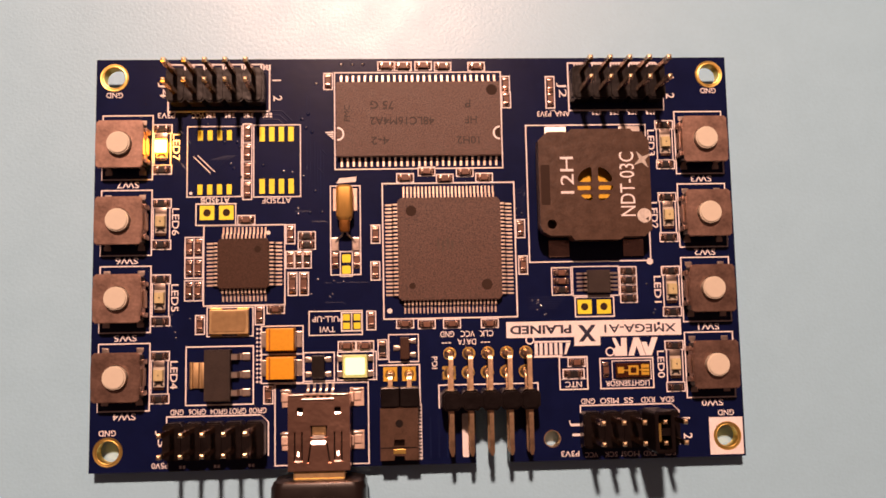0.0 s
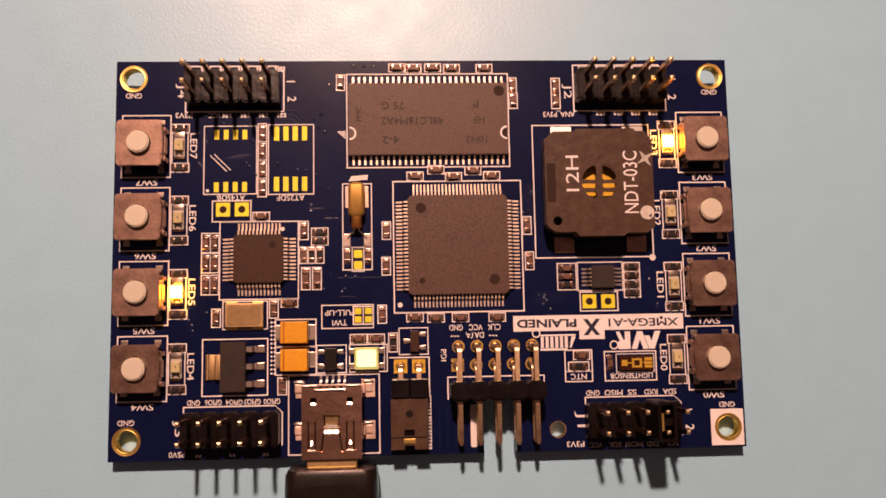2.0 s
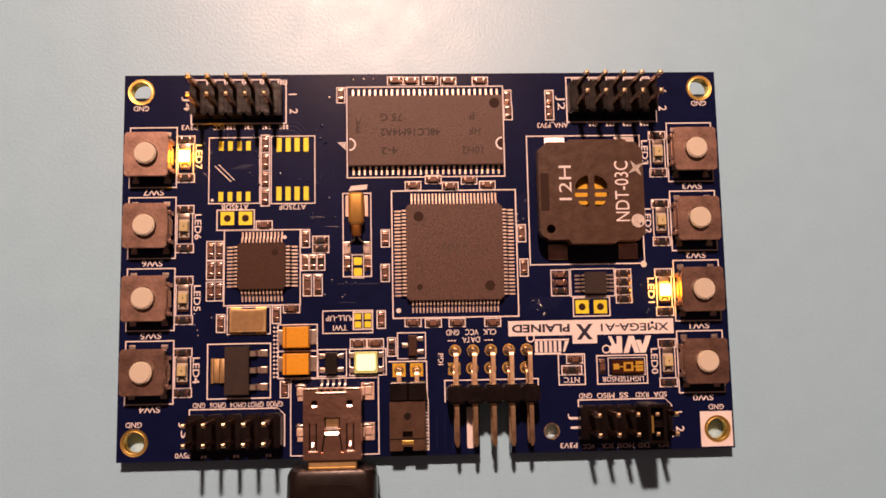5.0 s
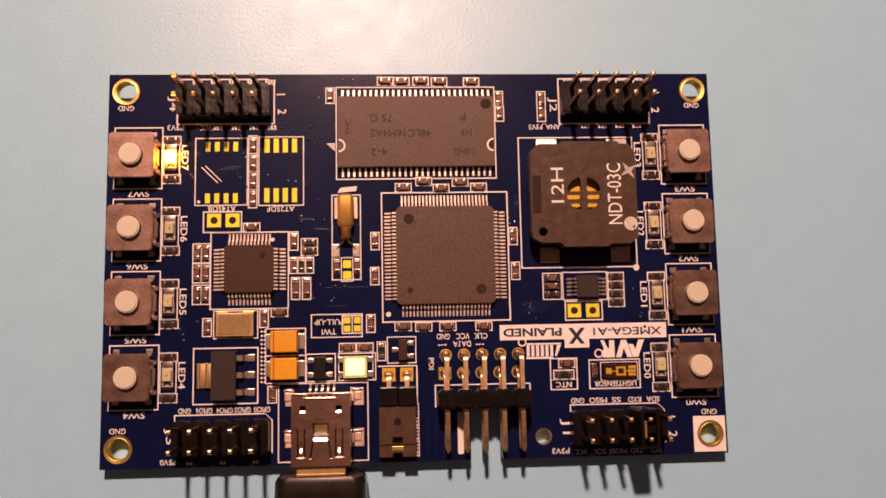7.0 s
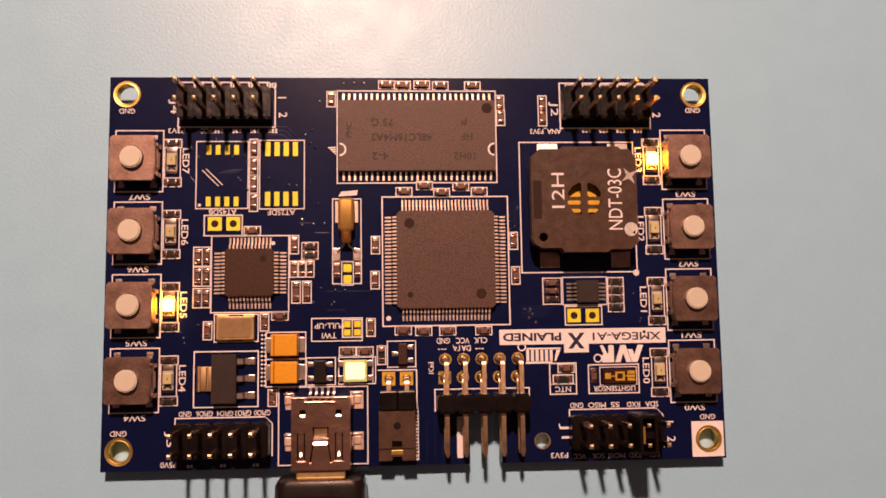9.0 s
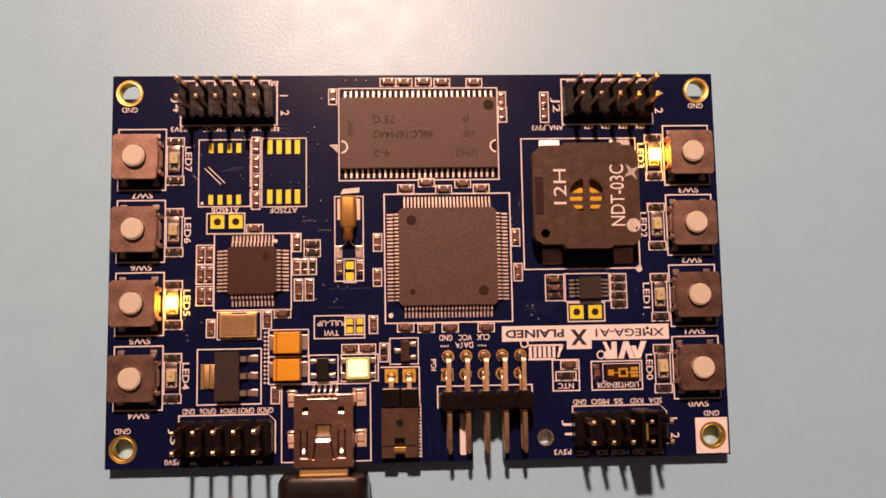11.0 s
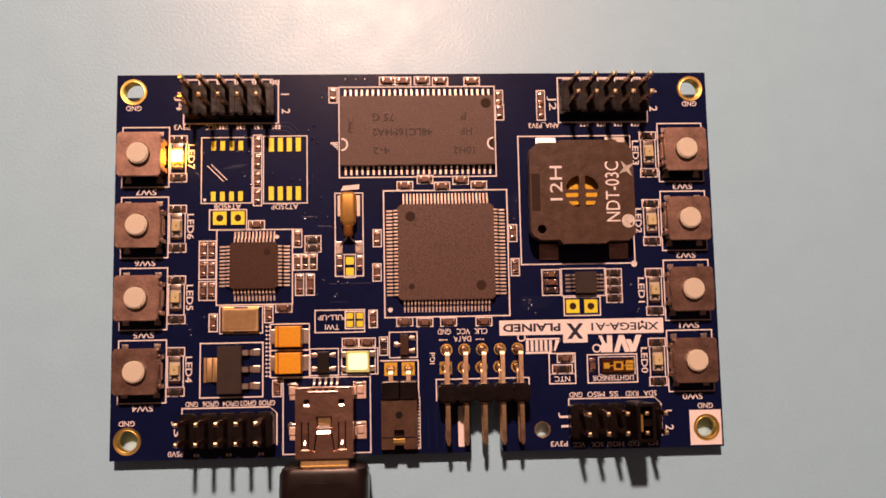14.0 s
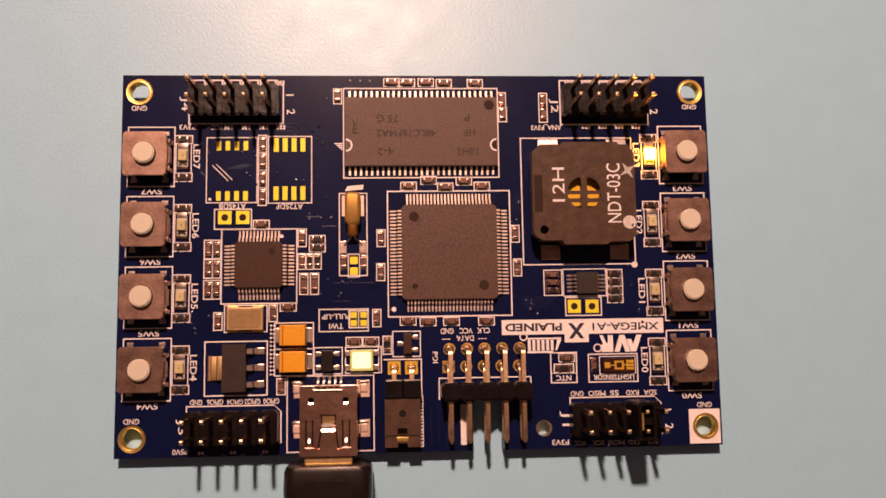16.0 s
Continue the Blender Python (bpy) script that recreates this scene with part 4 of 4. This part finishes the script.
# ---- white name panel and printed emblems ----
def name_panel():
    loop = [(11.3, -10.75), (20.35, -10.75), (20.35, -11.95), (23.85, -11.95), (23.85, -10.75), (34.85, -10.75), (34.85, -8.62), (11.3, -8.62)]
    ob = part("name_panel", prism(loop, 0, 0.02), SILK, board, "white printed panel with the board's name in blue")
    text("XMEGA-A1", 29.3, -9.75, 1.05, 180, ob, 0.02, INK, 9.7, bold=0.02)
    text("PLAINED", 15.9, -9.7, 1.05, 180, ob, 0.02, INK, 8.2, bold=0.045)
    text("X", 22.1, -10.3, 2.0, 180, ob, 0.02, INK, 2.4, bold=0.06)


name_panel()


def emblems():
    """Two printed emblems as plain shapes: slanted strokes over a bar."""
    one = bmesh.new()
    for i in range(6):
        bm_box(one, 15.0 + i * 0.66, -13.04, 0, 15.42 + i * 0.66, -11.5, 0.02)
    part("printed_emblem", merged(one, prism([(14.9, -13.4), (18.6, -13.4), (18.7, -13.1), (14.95, -13.1)], 0, 0.02), prism([(15.0, -11.22), (19.9, -11.22), (19.75, -11.45), (15.0, -11.45)], 0, 0.02), prism([(18.95, -13.04), (19.2, -13.04), (19.85, -11.5), (19.25, -11.5)], 0, 0.02)), SILK, board, "white printed maker's emblem")
    part("printed_mark", prism(ring(14.4, -11.05, 0.6, 18), 0, 0.02, [ring(14.4, -11.05, 0.42, 18)]), SILK, board)
    shapes = []
    for k, (xa, ya, xb, yb, w) in enumerate(((31.2, -11.0, 30.3, -13.4, 0.8), (29.7, -11.6, 30.3, -13.4, 0.7), (29.5, -13.4, 28.7, -11.0, 0.75), (27.9, -13.4, 28.7, -11.0, 0.75), (27.0, -11.0, 27.0, -13.4, 0.75))):
        shapes.append(prism([(xa - w / 2, ya), (xb - w / 2, yb), (xb + w / 2, yb), (xa + w / 2, ya)], 0, 0.02 + 0.004 * k))
    part("printed_emblem", merged(*shapes, prism([(25.7, -13.4), (26.7, -13.4), (26.7, -12.1), (26.4, -12.1), (25.9, -11.0), (25.4, -11.0), (25.9, -12.2), (25.6, -12.5)], 0, 0.02)), SILK, board, "white printed family emblem")
    part("printed_mark", prism(ring(25.1, -12.8, 0.62, 18), 0, 0.02, [ring(25.1, -12.8, 0.44, 18)]), SILK, board)


emblems()
part("silkscreen_square", prism([(38.0, -26.62), (42.52, -26.62), (42.52, -21.75), (38.0, -21.75)], 0, 0.02, [ring(40.4, -24.2, 1.88)]), SILK, board, "white printed square round a mounting hole")

# ---- other lettering ----
for x, y in ((-40.35, 22.55), (40.2, 22.7), (-40.5, -21.85), (40.35, -21.15)):
    text("GND", x, y, 0.72, 180, width=2.2)
text("AT45DB", -27.0, 8.2, 0.75, 180, width=3.8)
text("AT25DF", -18.9, 8.1, 0.75, 180, width=3.8)
for words, x, y, rz in (("1", -18.9, 24.5, -90), ("2", -18.75, 22.0, -90), ("1", 34.9, 24.6, -90), ("2", 34.85, 22.0, -90), ("1", 34.9, -21.75, -90), ("2", 35.1, -24.1, -90)):
    text(words, x, y, 1.15, rz)
for words, x, y in (("J4", -34.0, 23.2), ("J2", 19.8, 22.9), ("J1", 20.0, -22.7), ("J3", -33.75, -22.7)):
    text(words, x, y, 1.05, -90, width=2.1, bold=0.0)
text("P3V3", -33.5, 19.75, 0.72, 180, width=2.3)
text("VCC", -29.3, 19.72, 0.72, 180, width=1.7)
text("ANA_P3V3", 18.6, 19.65, 0.72, 180, width=4.5)
text("P5V0", -33.8, -26.1, 0.72, 180, width=2.1)
text("P3V3", 19.3, -26.0, 0.72, 180, width=2.4)
for i, words in enumerate(("GND", "GPIO6", "GPIO4", "GPIO2", "GPIO0")):
    text(words, (-31.7, -29.1, -26.35, -23.95, -21.35)[i], -19.4, 0.72, 180, width=2.2 if i else 1.7)
for words, x in (("GND", 21.9), ("MISO", 24.75), ("SS", 27.3), ("RXD", 29.9), ("SDA", 32.5)):
    text(words, x, -19.25, 0.72, 180, width=0.62 * len(words))
for i, words in enumerate(("VCC", "SCK", "MOSI", "TXD", "SCL")):
    text(words, 22.1 + 2.6 * i, -26.2, 0.66, 180, width=0.58 * len(words))
for i in range(3):
    bars(-30.9 + 4.4 * i, -26.35, 0.9, 0.4, 2)
for x0 in (-30.5, 22.3):
    for i in range(5):
        bars(x0 + 2.54 * i, 26.3, 1.5, 0.72, 4)
for x0 in (-27.6, 24.6):
    for i in range(4):
        bars(x0 + 2.5 * i, 19.7, 1.4, 0.6, 3)
for words, x, y in (("GND", 3.45, -10.05), ("VCC", 6.15, -10.05), ("CLK", 8.65, -10.05), ("DATA", 6.0, -11.1)):
    text(words, x, y, 0.78, 180, width=0.62 * len(words))
for x in (3.35, 8.55):
    bars(x, -11.2, 1.3, 0.16, 3)
text("PDI", 1.7, -13.75, 0.7, -90, width=1.6)

# ---- vias and traces ----
VIA_SMALL = mesh("via", lathe([(0.0, 0.10), (0.08, 0.095), (0.16, 0.065), (0.20, 0.0), (0.0, 0.0)], n=12), TENT, True)
VIA_FILLED = mesh("via", lathe([(0.0, 0.05), (0.12, 0.045), (0.20, 0.03), (0.26, 0.0), (0.0, 0.0)], n=12), TRACE, True)
# tin dome on a mask-covered via, added as its white highlight
VIA_GLINT = mesh("via", lathe([(0.0, 0.12), (0.07, 0.115), (0.15, 0.08), (0.20, 0.0), (0.0, 0.0)], n=12), TIN, True)
for x, y in ((-10.2, 26.65), (-8.7, 26.65), (-7.3, 26.65), (-13.6, 24.0)):
    put("via", VIA_FILLED, board, x, y)
    put("via", VIA_GLINT, board, x, y, 0.02)
rng = random.Random(4)
for x, y in ((-28.1, 18.5), (-24.5, 18.4), (-24.1, 16.0), (-23.8, 15.4), (-25.8, 16.0), (-25.0, 13.0), (-24.6, 12.5), (-23.7, 11.3), (-20.7, 12.9), (-18.0, 11.95), (-16.85, 11.85), (-15.4, 11.3), (-14.7, 19.8),
             (-15.6, 19.1), (-15.0, 17.9), (-14.2, 17.3), (-16.1, 6.2), (-16.1, 7.0), (-14.5, 6.4), (-12.95, 6.45), (-13.8, 9.3), (-15.1, 2.9), (-13.5, -2.6)):
    put("via", VIA_FILLED, board, x, y)
    put("via", VIA_SMALL, board, x + 0.04, y + 0.05, 0.02)
spots = [(13.0, 14.6, 4.5, 9.5, 6), (-16, -8, -5.5, -2.5, 7), (14.5, 17, -8, -3, 6), (30, 32, -10, -2, 4), (0, 6, -15, -10.5, 5), (-33, -30, -10, -6, 5)]
for x0, x1, y0, y1, n in spots:
    for _ in range(n):
        put("via", VIA_SMALL if rng.random() < 0.35 else VIA_FILLED, board, rng.uniform(x0, x1), rng.uniform(y0, y1))


def trace(pts, w=0.2, rise=0.09):
    """Copper under the mask: a low ridge along a line."""
    bm = bmesh.new()
    for (xa, ya), (xb, yb) in zip(pts, pts[1:]):
        d = math.hypot(xb - xa, yb - ya)
        nx, ny = -(yb - ya) / d * w / 2, (xb - xa) / d * w / 2
        l0, m0, r0, l1, m1, r1 = [bm.verts.new((x * MM, y * MM, z * MM)) for x, y, z in (
            (xa + nx, ya + ny, 0.002), (xa, ya, w * rise), (xa - nx, ya - ny, 0.002), (xb + nx, yb + ny, 0.002), (xb, yb, w * rise), (xb - nx, yb - ny, 0.002))]
        bm.faces.new((l0, m0, m1, l1)), bm.faces.new((m0, r0, r1, m1)), bm.faces.new((l0, l1, r1, r0))
        bm.faces.new((l0, r0, m0)), bm.faces.new((l1, m1, r1))
    bmesh.ops.recalc_face_normals(bm, faces=bm.faces[:])
    part("copper_trace", bm, TRACE, board)


for i in range(3):
    trace([(-20.0 - 0.35 * i, 20.25 - 0.58 * i), (-18.2 - 0.3 * i, 20.25 - 0.58 * i), (-16.85 - 0.6 * i, 18.85 - 0.15 * i)], 0.2, 0.16)
for i in range(4):
    trace([(-13.9 + 0.4 * i, 16.0 - 0.5 * i), (-13.9 + 0.4 * i, 9.5 - 0.6 * i)], 0.14)
for i in range(9):
    trace([(13.0, 9.2 - 0.5 * i), (13.7, 9.2 - 0.5 * i), (14.3, 9.8 - 0.5 * i)], 0.11, 0.06)
for i in range(2):
    trace([(-14.9 + 0.45 * i, 22.5), (-14.9 + 0.45 * i, 12.0), (-15.2 + 0.45 * i, 9.0)], 0.11)
for i in range(6):
    trace([(14.4, -5.4 - 0.3 * i), (19.4 - 0.25 * i, -5.4 - 0.3 * i)], 0.09)
for x0, y0, x1 in ((-12.6, -3.0, -6.9), (-12.6, -5.6, -10.2), (-14.2, 5.2, -12.4), (-16.4, 6.6, -14.7)):
    trace([(x0, y0), (x1, y0), (x1 + 0.3, y0 - 0.3)], 0.1)
for i in range(5):
    trace([(-29.5 + 0.5 * i, 11.6), (-27.6 + 0.5 * i, 13.6), (-25.5 + 0.3 * i, 14.2)])
for x, y in ((-31.9, 17.9), (-31.5, 13.2), (-30.9, 16.6), (-13.4, 12.4), (-12.9, 14.9)):
    trace([(x, y), (x + 0.6, y - 0.7)], 0.16, 0.16)
for i in range(7):
    trace([(1.0 + 1.1 * i, -20.8), (1.0 + 1.1 * i, -26.0)]) if not 6.5 < 1.0 + 1.1 * i < 11.7 else None


# ---- what moves: the dies of the indicator lights rise when lit ----
LIT = {
    7: [(0.0, 1.35), (4.75, 8.15), (11.55, 15.05)],
    6: [(0.85, 1.35), (4.25, 4.75), (7.65, 8.15), (11.05, 11.55), (14.55, 15.05)],
    5: [(1.35, 2.33), (2.75, 3.25), (3.75, 4.25), (8.15, 9.15), (9.58, 10.08), (10.57, 11.05), (14.97, 15.92)],
    4: [],
    3: [(1.35, 4.75), (8.15, 11.55), (14.97, 16.0)],
    2: [(0.85, 1.35), (4.25, 4.75), (7.65, 8.15), (11.05, 11.55), (14.55, 15.05)],
    1: [(0.35, 0.85), (4.75, 5.75), (6.25, 6.75), (7.15, 7.65), (11.55, 12.55), (13.05, 13.55), (14.05, 14.55)],
    0: [],
}


def motions():
    step = 1 / FPS
    for key, die in DIES.items():
        up, down = pose(0, 0, 0.42 * MM), pose(0, 0, -0.70 * MM)
        spans = LIT[key]
        if not spans:
            walk(die, [(0.0, down), (16.0, down)])
            continue
        rows = [(0.0, up if spans[0][0] == 0.0 else down)]
        for a, b in spans:
            a, b = int(a * FPS + 0.5) * step, int(b * FPS + 0.5) * step
            if a > 0:
                rows += [(a - 2 * step, down), (a - step, down), (a, up), (a + step, up)]
            if b < 15.99:
                rows += [(b - 2 * step, up), (b - step, up), (b, down), (b + step, down)]
        rows.append((16.0, up if spans[-1][1] == 16.0 else down))
        walk(die, rows)


motions()
